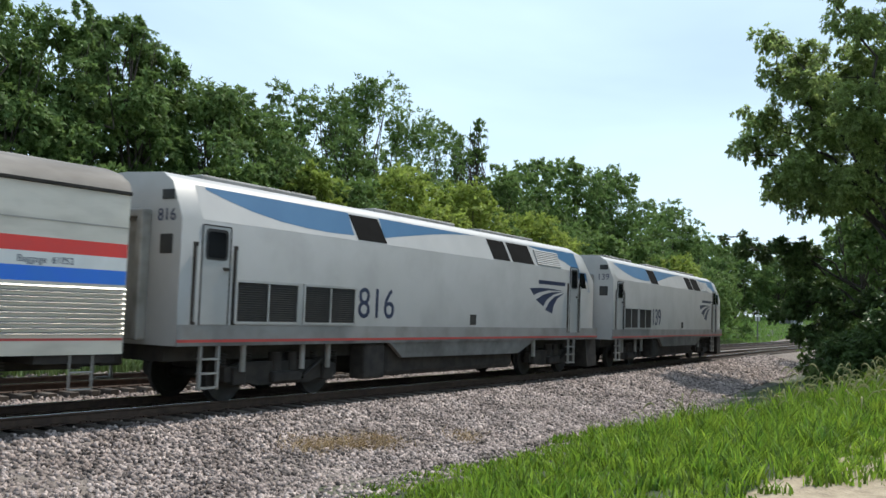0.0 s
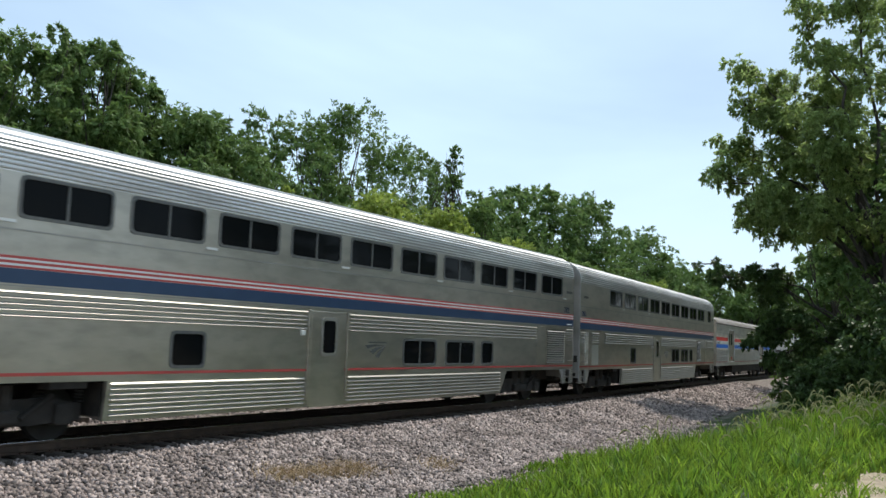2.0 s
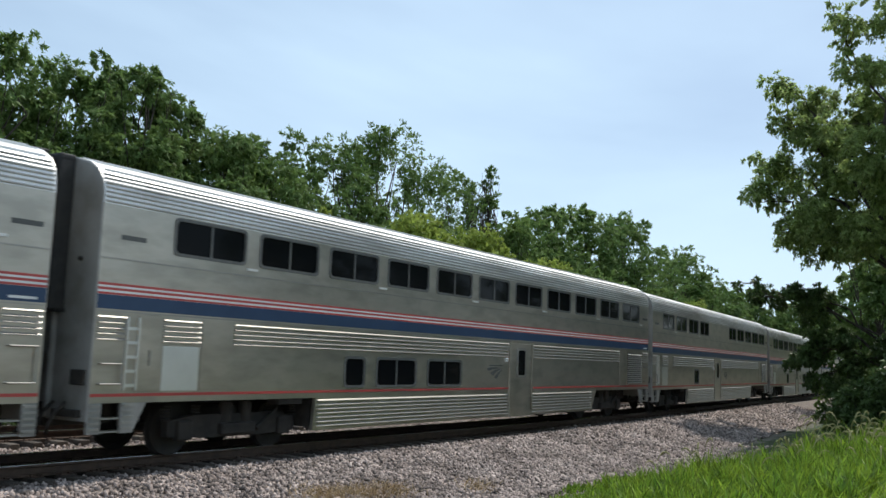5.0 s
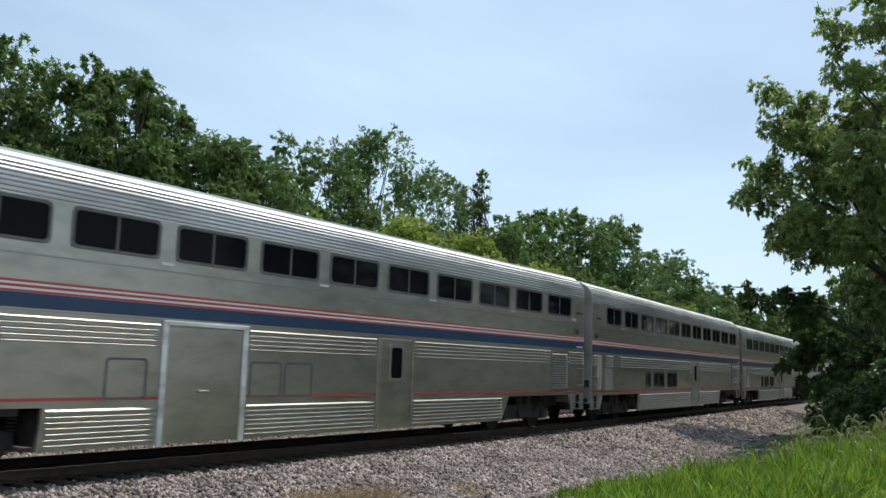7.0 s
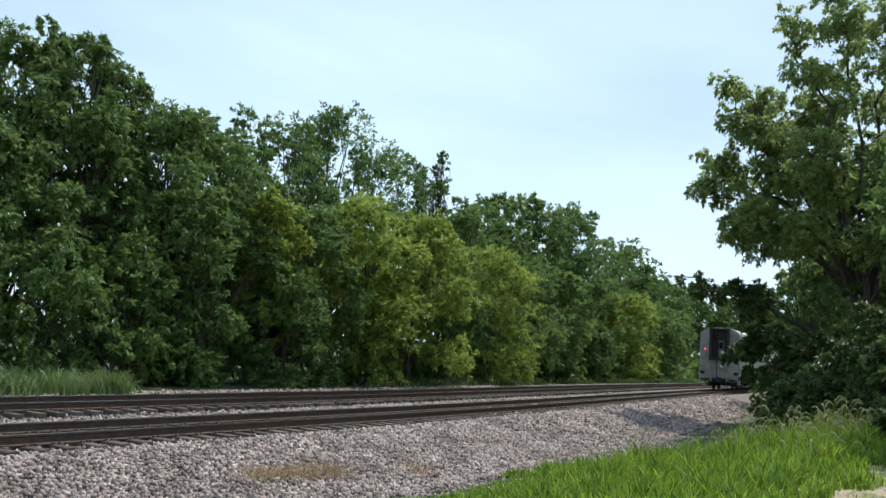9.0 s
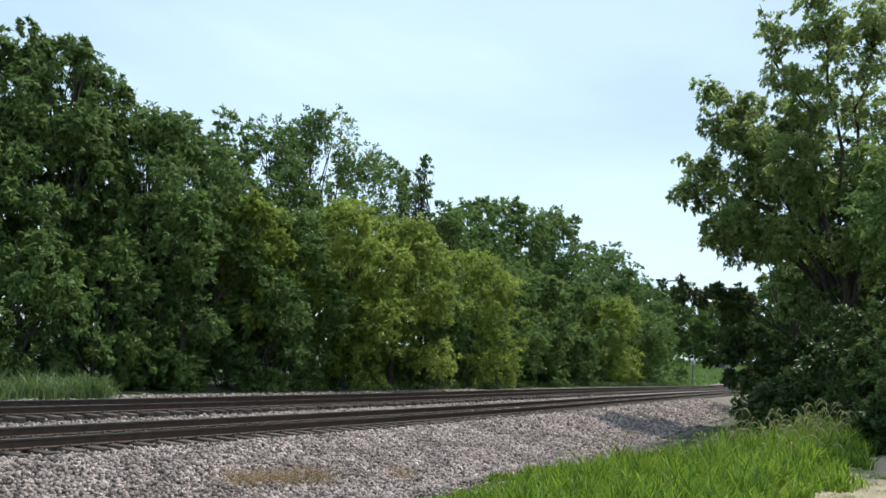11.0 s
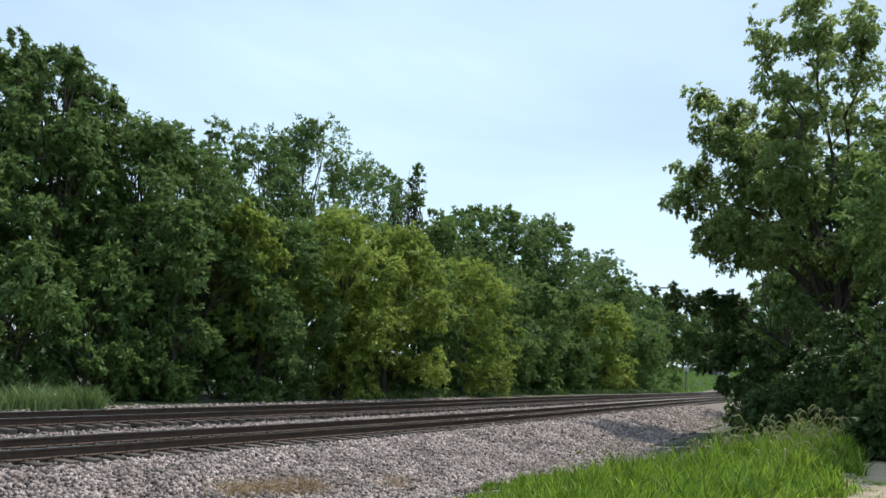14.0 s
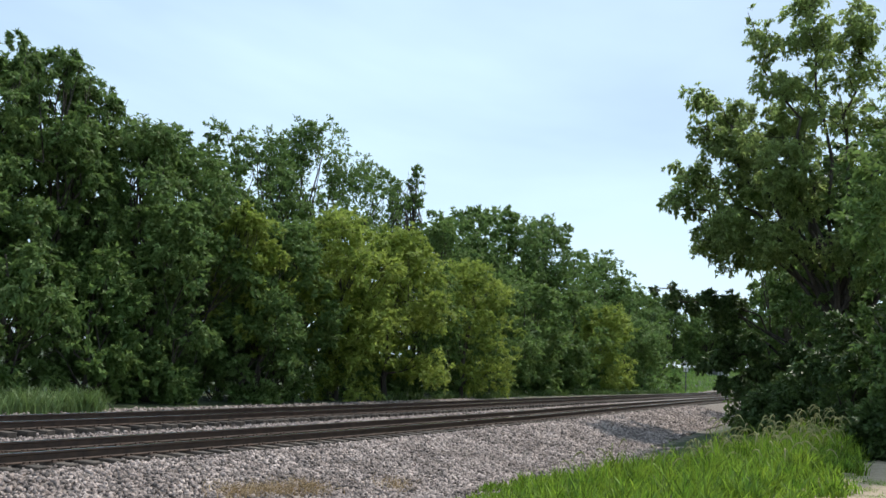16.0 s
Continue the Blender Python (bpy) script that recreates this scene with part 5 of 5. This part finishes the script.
grass_patch("track_weeds", "low weeds along the far ballast edge", 23, 5000, foot_weeds, 0.03, 0.8, LEAF_SHADE_TONE, "weeds")


def dry_clump(rng):
    c = ((12.1, 11.3), (12.9, 11.15), (13.7, 11.1), (16.1, 10.7))[min(3, int(rng.integers(0, 7) / 2))]
    x, y = c[0] + rng.normal() * 0.3, c[1] + rng.normal() * 0.16
    return x, y, 0.24


grass_patch("dry_weeds", "withered brown weeds on the ballast slope", 24, 1300, dry_clump, 0.007, 1.4, STRAW, "weeds")


def sand_tufts(rng):
    x, y = rng.uniform(12, 22), rng.uniform(0.5, 3.2)
    if noise.noise(Vector((x * 1.1, y * 1.1, 12))) < 0.12:
        return None
    return x, y, 0.08


grass_patch("short_grass", "short sparse grass on the sandy track", 25, 6000, sand_tufts, 0.005, 0.9, GRASS)


def meadow(rng):
    x, lat = rng.uniform(112, 230), rng.uniform(7.5, 40)
    return x, line_y(x) + lat, 0.5


grass_patch("far_meadow", "mown green meadow beyond the bend", 26, 14000, meadow, 0.09, 0.6,
            material("meadow_grass", (0.13, 0.24, 0.045), 0.6, second=(0.19, 0.30, 0.07), scale=0.1, island=0.2, through=0.4))


# ---------------------------------------------------------------- trees
def leaves(rng, centres, radii, count, size, droop=0.4, flat=0.75):
    """Leafy sprays that stand out of each clump, with gaps between them; returns vertices and triangles."""
    per = 26
    sprays = max(6, int(count * 1.9 / per))
    w = radii ** 2
    pick = rng.choice(len(centres), sprays, p=w / w.sum())
    d = rng.normal(size=(sprays, 3))
    d[:, 2] += 0.25
    d /= np.linalg.norm(d, axis=1)[:, None]
    rad = radii[pick]
    root = centres[pick] + d * (rad * rng.uniform(0.30, 0.80, sprays))[:, None] * np.array([1, 1, flat])
    way = d + rng.normal(size=(sprays, 3)) * 0.45
    way[:, 2] -= droop * 0.35
    way /= np.linalg.norm(way, axis=1)[:, None]
    long = rad * rng.uniform(0.28, 0.72, sprays)
    n = sprays * per
    rep = np.repeat(np.arange(sprays), per)
    u = rng.random(n) ** 0.7
    wide = long[rep] * 0.27 * (1.05 - 0.75 * u)
    c = root[rep] + way[rep] * (long[rep] * u)[:, None] + rng.normal(size=(n, 3)) * wide[:, None] * np.array([1, 1, 0.55])
    c[:, 2] -= droop * 0.5 * long[rep] * u ** 2
    axis = way[rep] * 0.8 + rng.normal(size=(n, 3)) * 0.6
    axis[:, 2] -= droop * 0.8
    axis /= np.linalg.norm(axis, axis=1)[:, None]
    face = d[rep] * 0.6 + np.array([0, 0, 0.8]) + rng.normal(size=(n, 3)) * 0.6
    side = np.cross(axis, face)
    side /= np.linalg.norm(side, axis=1)[:, None]
    ln = size * rng.uniform(0.6, 1.4, n)[:, None]
    wd = ln * rng.uniform(0.22, 0.36, n)[:, None]
    tip = axis * ln
    v = np.stack([c + side * wd, c + tip, c - side * wd + tip * 0.2], 1).reshape(-1, 3)
    return v, np.arange(len(v)).reshape(-1, 3)


def limb(g, a, b, r0, r1, rng, steps=4, wob=0.06):
    pts = [Vector(a).lerp(Vector(b), i / steps) for i in range(steps + 1)]
    ln = (Vector(b) - Vector(a)).length
    for q in pts[1:-1]:
        q += Vector(rng.normal(size=3)) * ln * wob
    for i in range(steps):
        g.tube(pts[i], pts[i + 1], r0 + (r1 - r0) * i / steps, r0 + (r1 - r0) * (i + 1) / steps, 7, False)
    return pts


def crown_egg(rng, height, width, bottom, clumps, clump, pointed):
    """Clump centres and radii filling an uneven dome."""
    cs, rs = [], []
    lo, hi = height * bottom, height
    lobes = rng.uniform(0, math.tau, 3)
    for _ in range(clumps):
        u = rng.uniform(0, 1) ** 0.85
        if pointed:
            env = 0.25 + 0.75 * (1 - u)
        else:
            env = math.sqrt(max(0.05, 1 - ((u - 0.5) / 0.56) ** 2)) if u > 0.5 else 1 - 0.35 * (0.5 - u)
        a, q = rng.uniform(0, math.tau), math.sqrt(rng.uniform(0.2, 1))
        wob = 1 + 0.16 * math.sin(a * 2 + lobes[0]) + 0.1 * math.sin(a * 3 + lobes[1] + u * 4)
        r = width * clump * rng.uniform(0.55, 1.3)
        rr = max(0.0, width / 2 * env * wob - r * 0.6) * q
        cs.append((rr * math.cos(a), rr * math.sin(a), lo + (hi - lo - r * 0.75) * u))
        rs.append(r)
    return np.array(cs), np.array(rs)


def finish_tree(tree, rng, height, cs, rs, mat, count, size, droop, flat, limbs, base_r=None):
    g = Geo()
    if limbs:
        base_r = base_r or height * 0.015 + 0.03
        trunk = limb(g, (0, 0, 0), (cs[:, 0].mean() * 0.6, cs[:, 1].mean() * 0.6, height * 0.72), base_r, 0.03, rng, 6, 0.02)
        for c in cs[rng.permutation(len(cs))[: min(limbs, len(cs))]]:
            k = min(5, max(1, int(6 * (c[2] / height) * 0.62)))
            pts = limb(g, trunk[k], c, base_r * 0.34, 0.012, rng, 4, 0.06)
            for _ in range(3):
                limb(g, pts[2], Vector(c) + Vector(rng.normal(size=3)) * 0.35, base_r * 0.12, 0.008, rng, 2, 0.08)
    else:
        for c in cs[:12]:
            limb(g, (rng.uniform(-0.3, 0.3), rng.uniform(-0.3, 0.3), 0), c, 0.03, 0.01, rng, 3, 0.08)
    part("trunk", g, BARK, tree, "", True)
    v, f = leaves(rng, cs, rs, count, size, droop, flat)
    part("crown", quads("crown", v, f, mat), None, tree)


def build_tree(name, x, lat, height, width, mat, label, seed, bottom, clumps, count, size, clump, droop, group, limbs=24, flat=0.8, pointed=False):
    rng = np.random.default_rng(seed)
    tree = tagged(new(name), label, "tree" if limbs else "bush", group)
    tree.location = (x, line_y(x, 48.0) + lat, ground_z(x, lat) - 0.08)
    cs, rs = crown_egg(rng, height, width, bottom, clumps, clump, pointed)
    finish_tree(tree, rng, height, cs, rs, mat, count, size, droop, flat, limbs)
    return tree


WOOD = "woods behind the tracks"
DARK_L, MID_L, LIGHT_L = "tall dark green broadleaf tree in full leaf", "green broadleaf tree in full summer leaf", "yellow-green bushy tree lit by the sun"
# x, lat, height over rail, width, leaf, seed, bottom, clumps, thousand leaves, droop
WOODS = [
    (5.0, 14.0, 11.5, 7.5, 0, 61, 0.2, 60, 9, 0.9), (10.0, 15.0, 11.8, 8.0, 0, 1, 0.2, 70, 12, 0.9), (14.6, 14.6, 12.6, 7.0, 0, 2, 0.2, 70, 16, 0.9),
    (17.6, 14.4, 12.6, 5.6, 0, 3, 0.2, 70, 18, 0.9), (20.0, 14.4, 12.9, 4.8, 0, 4, 0.2, 64, 18, 0.9), (21.8, 14.8, 12.3, 4.6, 0, 35, 0.2, 54, 12, 0.8), (23.4, 13.4, 11.3, 6.2, 0, 5, 0.15, 80, 20, 0.9),
    (25.4, 14.2, 11.3, 6.2, 0, 6, 0.15, 70, 16, 0.6), (28.4, 15.0, 10.6, 5.8, 0, 7, 0.1, 60, 13, 0.6), (31.3, 16.6, 13.0, 4.8, 0, 8, 0.3, 44, 10, 0.3),
    (36.0, 17.4, 13.9, 6.6, 0, 9, 0.25, 54, 11, 0.3), (41.2, 17.0, 15.6, 8.8, 0, 10, 0.25, 76, 17, 0.3), (46.4, 17.0, 15.2, 8.2, 0, 11, 0.2, 60, 12, 0.3),
    (50.3, 16.2, 14.5, 2.4, 0, 12, 0.3, 30, 2, -0.3), (52.7, 16.0, 15.6, 2.6, 0, 13, 0.3, 36, 3, -0.3), (55.0, 14.8, 12.9, 6.0, 1, 14, 0.1, 50, 9, 0.4),
    (61.9, 16.0, 14.2, 8.2, 0, 15, 0.1, 60, 11, 0.4), (67.5, 17.0, 15.4, 8.2, 0, 16, 0.1, 60, 11, 0.4), (73.5, 16.2, 16.4, 9.6, 0, 17, 0.1, 66, 12, 0.4),
    (83.7, 15.4, 16.8, 10.5, 0, 18, 0.1, 66, 12, 0.4), (95.0, 15.4, 15.6, 11.0, 0, 19, 0.1, 60, 10, 0.4), (108.4, 15.4, 17.2, 11.5, 0, 20, 0.08, 60, 10, 0.4),
    (124.0, 16.0, 15.6, 12.0, 0, 21, 0.08, 54, 9, 0.4), (146.0, 21.0, 15.5, 14.0, 0, 22, 0.06, 54, 9, 0.4), (172.0, 30.0, 17.0, 16.0, 0, 23, 0.05, 50, 9, 0.4),
    (205.0, 40.0, 18.0, 18.0, 0, 24, 0.05, 50, 9, 0.4), (246.0, 46.0, 20.0, 20.0, 0, 25, 0.05, 50, 9, 0.4), (262.0, 26.0, 17.0, 22.0, 0, 26, 0.03, 50, 9, 0.4), (196.0, 21.0, 19.5, 13.0, 0, 84, 0.03, 60, 9, 0.4), (206.0, 13.0, 17.5, 14.0, 0, 85, 0.03, 60, 9, 0.4), (176.0, 24.0, 18.5, 12.0, 1, 86, 0.03, 60, 9, 0.4), (214.0, 6.0, 15.0, 14.0, 0, 87, 0.03, 60, 9, 0.4), (270.0, 4.0, 18.0, 22.0, 0, 27, 0.03, 50, 9, 0.4),
    (13.5, 11.8, 6.6, 5.0, 0, 39, 0.0, 50, 8, 0.8), (17.2, 11.6, 6.4, 5.0, 0, 40, 0.0, 50, 9, 0.8), (20.2, 11.0, 5.2, 4.6, 1, 41, 0.0, 44, 8, 0.6), (23.2, 11.2, 7.4, 4.6, 0, 42, 0.0, 54, 11, 0.6),
    (25.6, 11.6, 7.7, 4.4, 1, 43, 0.0, 50, 10, 0.5), (27.6, 10.6, 8.0, 3.6, 2, 44, 0.25, 50, 9, 0.4), (28.0, 10.0, 5.0, 4.2, 0, 64, 0.0, 44, 9, 0.4), (30.6, 11.0, 7.9, 4.8, 1, 45, 0.0, 54, 11, 0.4),
    (34.4, 10.2, 9.1, 6.4, 2, 46, 0.05, 90, 18, 0.5), (38.8, 9.9, 8.8, 6.4, 2, 47, 0.05, 90, 18, 0.5), (43.5, 10.8, 8.2, 5.8, 1, 48, 0.02, 60, 12, 0.4), (48.9, 9.8, 8.4, 7.2, 2, 49, 0.04, 80, 14, 0.5),
    (55.8, 10.6, 8.3, 7.2, 1, 50, 0.02, 56, 11, 0.4), (64.1, 11.0, 9.2, 8.0, 1, 51, 0.02, 56, 11, 0.4), (74.0, 11.0, 8.8, 9.0, 1, 52, 0.02, 56, 10, 0.4), (88.0, 10.4, 8.6, 10.0, 2, 53, 0.02, 60, 10, 0.4),
    (103.0, 10.8, 8.3, 10.0, 1, 54, 0.02, 50, 9, 0.4), (119.0, 11.5, 8.8, 10.5, 1, 55, 0.02, 50, 9, 0.4),
]
for x, lat, top, wide, leaf, seed, bottom, clumps, count, droop in WOODS:
    bushy = top < 9.5
    build_tree("bushy_tree" if bushy else "broadleaf_tree", x, lat, top - ground_z(x, lat), wide, (LEAF_DARK, LEAF_MID, LEAF_LIGHT)[leaf], (DARK_L, MID_L, LIGHT_L)[leaf], seed, bottom, clumps,
               count * 1000, 0.185 if x < 60 else (0.32 if x < 130 else 0.6), 0.13 if wide > 3 else 0.2, droop, WOOD, 10 if bushy else 26, pointed=wide < 3)

# dark shrubs at the foot of the woods
rng = np.random.default_rng(77)
for i in range(26):
    x = 21.5 + i * 3.2 + rng.uniform(-0.8, 0.8)
    build_tree("understory_shrub", x, 11.2 + rng.uniform(-0.5, 0.8), rng.uniform(2.2, 4.2), rng.uniform(3.0, 4.4), LEAF_DARK, "dark leafy shrub at the foot of the woods", 200 + i, 0.0, 26, 3600,
               0.2 if x < 60 else 0.32, 0.16, 0.4, WOOD, 0)


# ---------------------------------------------------------------- the open tree beside the track
def bough_tree(name, label, seed, base, fork, boughs, mat, per, size, droop, wide, girth, group):
    """A trunk that forks into long boughs; each bough's outer part carries clumps of leaves. Boughs: end dx, dy, z, and clumps."""
    rng = np.random.default_rng(seed)
    tree = tagged(new(name), label, "tree", group)
    x0, y0 = base
    tree.location = (x0, y0, ground_z(x0, y0 - line_y(x0)) - 0.1)
    g = Geo()
    trunk = limb(g, (0, 0, 0), fork, girth, girth * 0.7, rng, 5, 0.015)
    cs, rs = [], []
    for dx, dy, z, clumps in boughs:
        end = Vector((dx, dy, z))
        knee = Vector(fork).lerp(end, 0.5) + Vector((0, 0, 0.10 * (end - Vector(fork)).length))
        k = trunk[rng.integers(3, 6)]
        limb(g, k, knee, girth * 0.42, girth * 0.26, rng, 4, 0.03)
        outer = limb(g, knee, end, girth * 0.26, 0.02, rng, 6, 0.04)
        for i in range(clumps):
            u = rng.uniform(0.0, 1.0) ** 0.75 if i > 1 else 0.97
            at = knee.lerp(end, u)
            r = wide * rng.uniform(0.55, 1.2) * (1.1 - 0.35 * u)
            off = Vector(rng.normal(size=3)) * wide * 0.95 * (1.15 - 0.6 * u)
            c = at + Vector((off.x * 1.5, off.y, off.z * 0.8))
            cs.append(tuple(c))
            rs.append(r)
            limb(g, outer[min(5, int(u * 6))], c, girth * 0.09, 0.012, rng, 2, 0.08)
    part("trunk", g, BARK, tree, "", True)
    v, f = leaves(rng, np.array(cs), np.array(rs), int(per * len(cs)), size, droop, 0.8)
    part("crown", quads("crown", v, f, mat), None, tree)
    return tree


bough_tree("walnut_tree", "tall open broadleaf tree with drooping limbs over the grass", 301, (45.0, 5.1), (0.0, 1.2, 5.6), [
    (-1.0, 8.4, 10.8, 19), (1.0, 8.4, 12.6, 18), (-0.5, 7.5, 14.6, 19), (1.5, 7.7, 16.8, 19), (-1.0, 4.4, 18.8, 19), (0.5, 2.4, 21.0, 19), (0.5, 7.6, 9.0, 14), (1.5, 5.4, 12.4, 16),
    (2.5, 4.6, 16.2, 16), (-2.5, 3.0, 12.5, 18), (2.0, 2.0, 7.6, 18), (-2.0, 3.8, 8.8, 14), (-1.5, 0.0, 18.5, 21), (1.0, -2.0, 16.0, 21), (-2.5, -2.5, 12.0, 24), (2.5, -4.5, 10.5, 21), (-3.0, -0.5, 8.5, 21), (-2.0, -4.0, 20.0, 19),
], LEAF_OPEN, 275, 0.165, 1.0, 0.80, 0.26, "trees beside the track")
# Stands in for the open tree's low boughs, their shade put into leaf colour.
bough_tree("low_spreading_tree", "tree with low boughs towards the track, shade put into its leaf colour", 305, (48.0, 7.0), (-0.6, 0.8, 3.0), [
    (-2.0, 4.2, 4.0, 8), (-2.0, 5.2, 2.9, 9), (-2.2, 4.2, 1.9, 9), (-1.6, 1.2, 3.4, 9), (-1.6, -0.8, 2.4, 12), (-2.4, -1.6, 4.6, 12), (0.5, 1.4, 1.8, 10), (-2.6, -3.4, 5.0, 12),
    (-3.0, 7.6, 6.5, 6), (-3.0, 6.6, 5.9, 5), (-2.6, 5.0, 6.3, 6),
], LEAF_SHADE_TONE, 400, 0.17, 0.7, 0.55, 0.16, "trees beside the track")
BESIDE = [
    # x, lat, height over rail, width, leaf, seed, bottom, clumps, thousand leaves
    # First tree is added as a dark mass that shades the low foliage.
    (52.0, -12.6, 15.0, 8.0, 4, 90, 0.05, 60, 14, "added backdrop tree shading the foliage by the open one, leaves coloured dark"), (28.6, -14.8, 10.5, 7.0, 1, 70, 0.12, 60, 10, "yellow-tinged green tree crowding the open one"), (37.5, -15.5, 11.5, 8.0, 1, 71, 0.05, 60, 10, DARK_L),
    (60.5, -10.6, 12.0, 6.4, 0, 72, 0.1, 56, 9, DARK_L), (69.0, -8.2, 13.5, 8.0, 0, 73, 0.05, 50, 9, DARK_L), (80.0, -9.4, 12.0, 10.0, 0, 74, 0.08, 50, 9, DARK_L), (93.0, -10.0, 12.0, 11.0, 0, 75, 0.05, 50, 8, DARK_L),
    (112.0, -11.5, 13.0, 12.0, 0, 76, 0.05, 50, 8, DARK_L), (46.0, -14.0, 13.0, 10.0, 0, 77, 0.05, 50, 9, DARK_L), (134.0, -13.0, 14.0, 14.0, 0, 78, 0.05, 50, 8, DARK_L), (160.0, -15.0, 15.0, 16.0, 0, 79, 0.05, 50, 8, DARK_L),
]
for x, lat, top, wide, leaf, seed, bottom, clumps, count, label in BESIDE:
    build_tree("broadleaf_tree", x, lat, top - ground_z(x, lat), wide, (LEAF_DARK, LEAF_MID, LEAF_LIGHT, LEAF_OPEN, LEAF_SHADE_TONE)[leaf], label, seed, bottom, clumps, count * 1000, 0.2 if x < 40 else 0.32, 0.12, 0.6, "trees beside the track")
# unseen trees added behind the camera to darken what the steel sides reflect
for i in range(12):
    x = -45 + i * 13.0
    build_tree("broadleaf_tree", x, -38.0 - line_y(x) + 3 * math.sin(i * 2.1), 7 + 1.3 * math.sin(i * 1.7), 11.0, LEAF_DARK, DARK_L, 400 + i, 0.03, 46, 3000, 1.0, 0.15, 0.4, "woods across the road")
# Bushes coloured for the tree's shade; three also cover shaded bare ground.
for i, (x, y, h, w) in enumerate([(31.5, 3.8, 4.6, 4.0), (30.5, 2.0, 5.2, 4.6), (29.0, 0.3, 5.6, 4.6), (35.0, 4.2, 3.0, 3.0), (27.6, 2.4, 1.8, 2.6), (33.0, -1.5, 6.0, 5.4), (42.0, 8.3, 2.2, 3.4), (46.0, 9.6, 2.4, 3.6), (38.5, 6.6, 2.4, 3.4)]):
    build_tree("thicket_bush", x, y - line_y(x), h, w, LEAF_SHADE_TONE, "bush beneath the trackside tree, shade put into its leaf colour", 330 + i, 0.0, 36, 6500, 0.17, 0.15, 0.5, "trees beside the track", 0)


# ---------------------------------------------------------------- beyond the bend
def far_post():
    p = tagged(new("marker_post"), "slim grey trackside post in the meadow", "post")
    p.location = (118.0, line_y(118.0) + 8.2, ground_z(118.0, 8.2))
    part("pole", Geo().tube((0, 0, 0), (0, 0, 3.2), 0.09, 0.07, 8), GASKET, p)
    part("sign_plate", Geo().box(-0.05, 0.02, -0.3, 0.3, 2.7, 3.3, 0.02), WHITE, p, "pale sign plate")


def far_house():
    x, lat = 182.0, 13.0
    h = tagged(new("farm_shed"), "low pale shed far across the meadow", "shed")
    h.location = (x, line_y(x) + lat, ground_z(x, lat))
    part("wall", Geo().box(-2, 2, -1.7, 1.7, 0, 1.3), LOCO_GREY, h)
    part("roof", Geo().sweep([(-1.9, 1.28), (1.9, 1.28), (1.9, 1.36), (0, 1.9), (-1.9, 1.36)], [-2.2, 2.2]), END_GREY, h, "grey pitched roof")
    part("shed_door", Geo().box(-2.05, -2.0, -0.5, 0.5, 0.05, 1.1), GASKET, h)


far_post()
far_house()


# ---------------------------------------------------------------- what moves
def car_pose(s, reach):
    a, b = on_line(s - reach), on_line(s + reach)
    d = b - a
    c = (a + b) / 2
    return Matrix.Translation(c) @ Matrix.Rotation(math.atan2(d.y, d.x), 4, "Z")


def motions():
    for ob, offset, length in cars:
        walk(ob, [(i * 0.2, car_pose(FRONT0 + SPEED * i * 0.2 + offset, length * 0.35)) for i in range(81)])


motions()
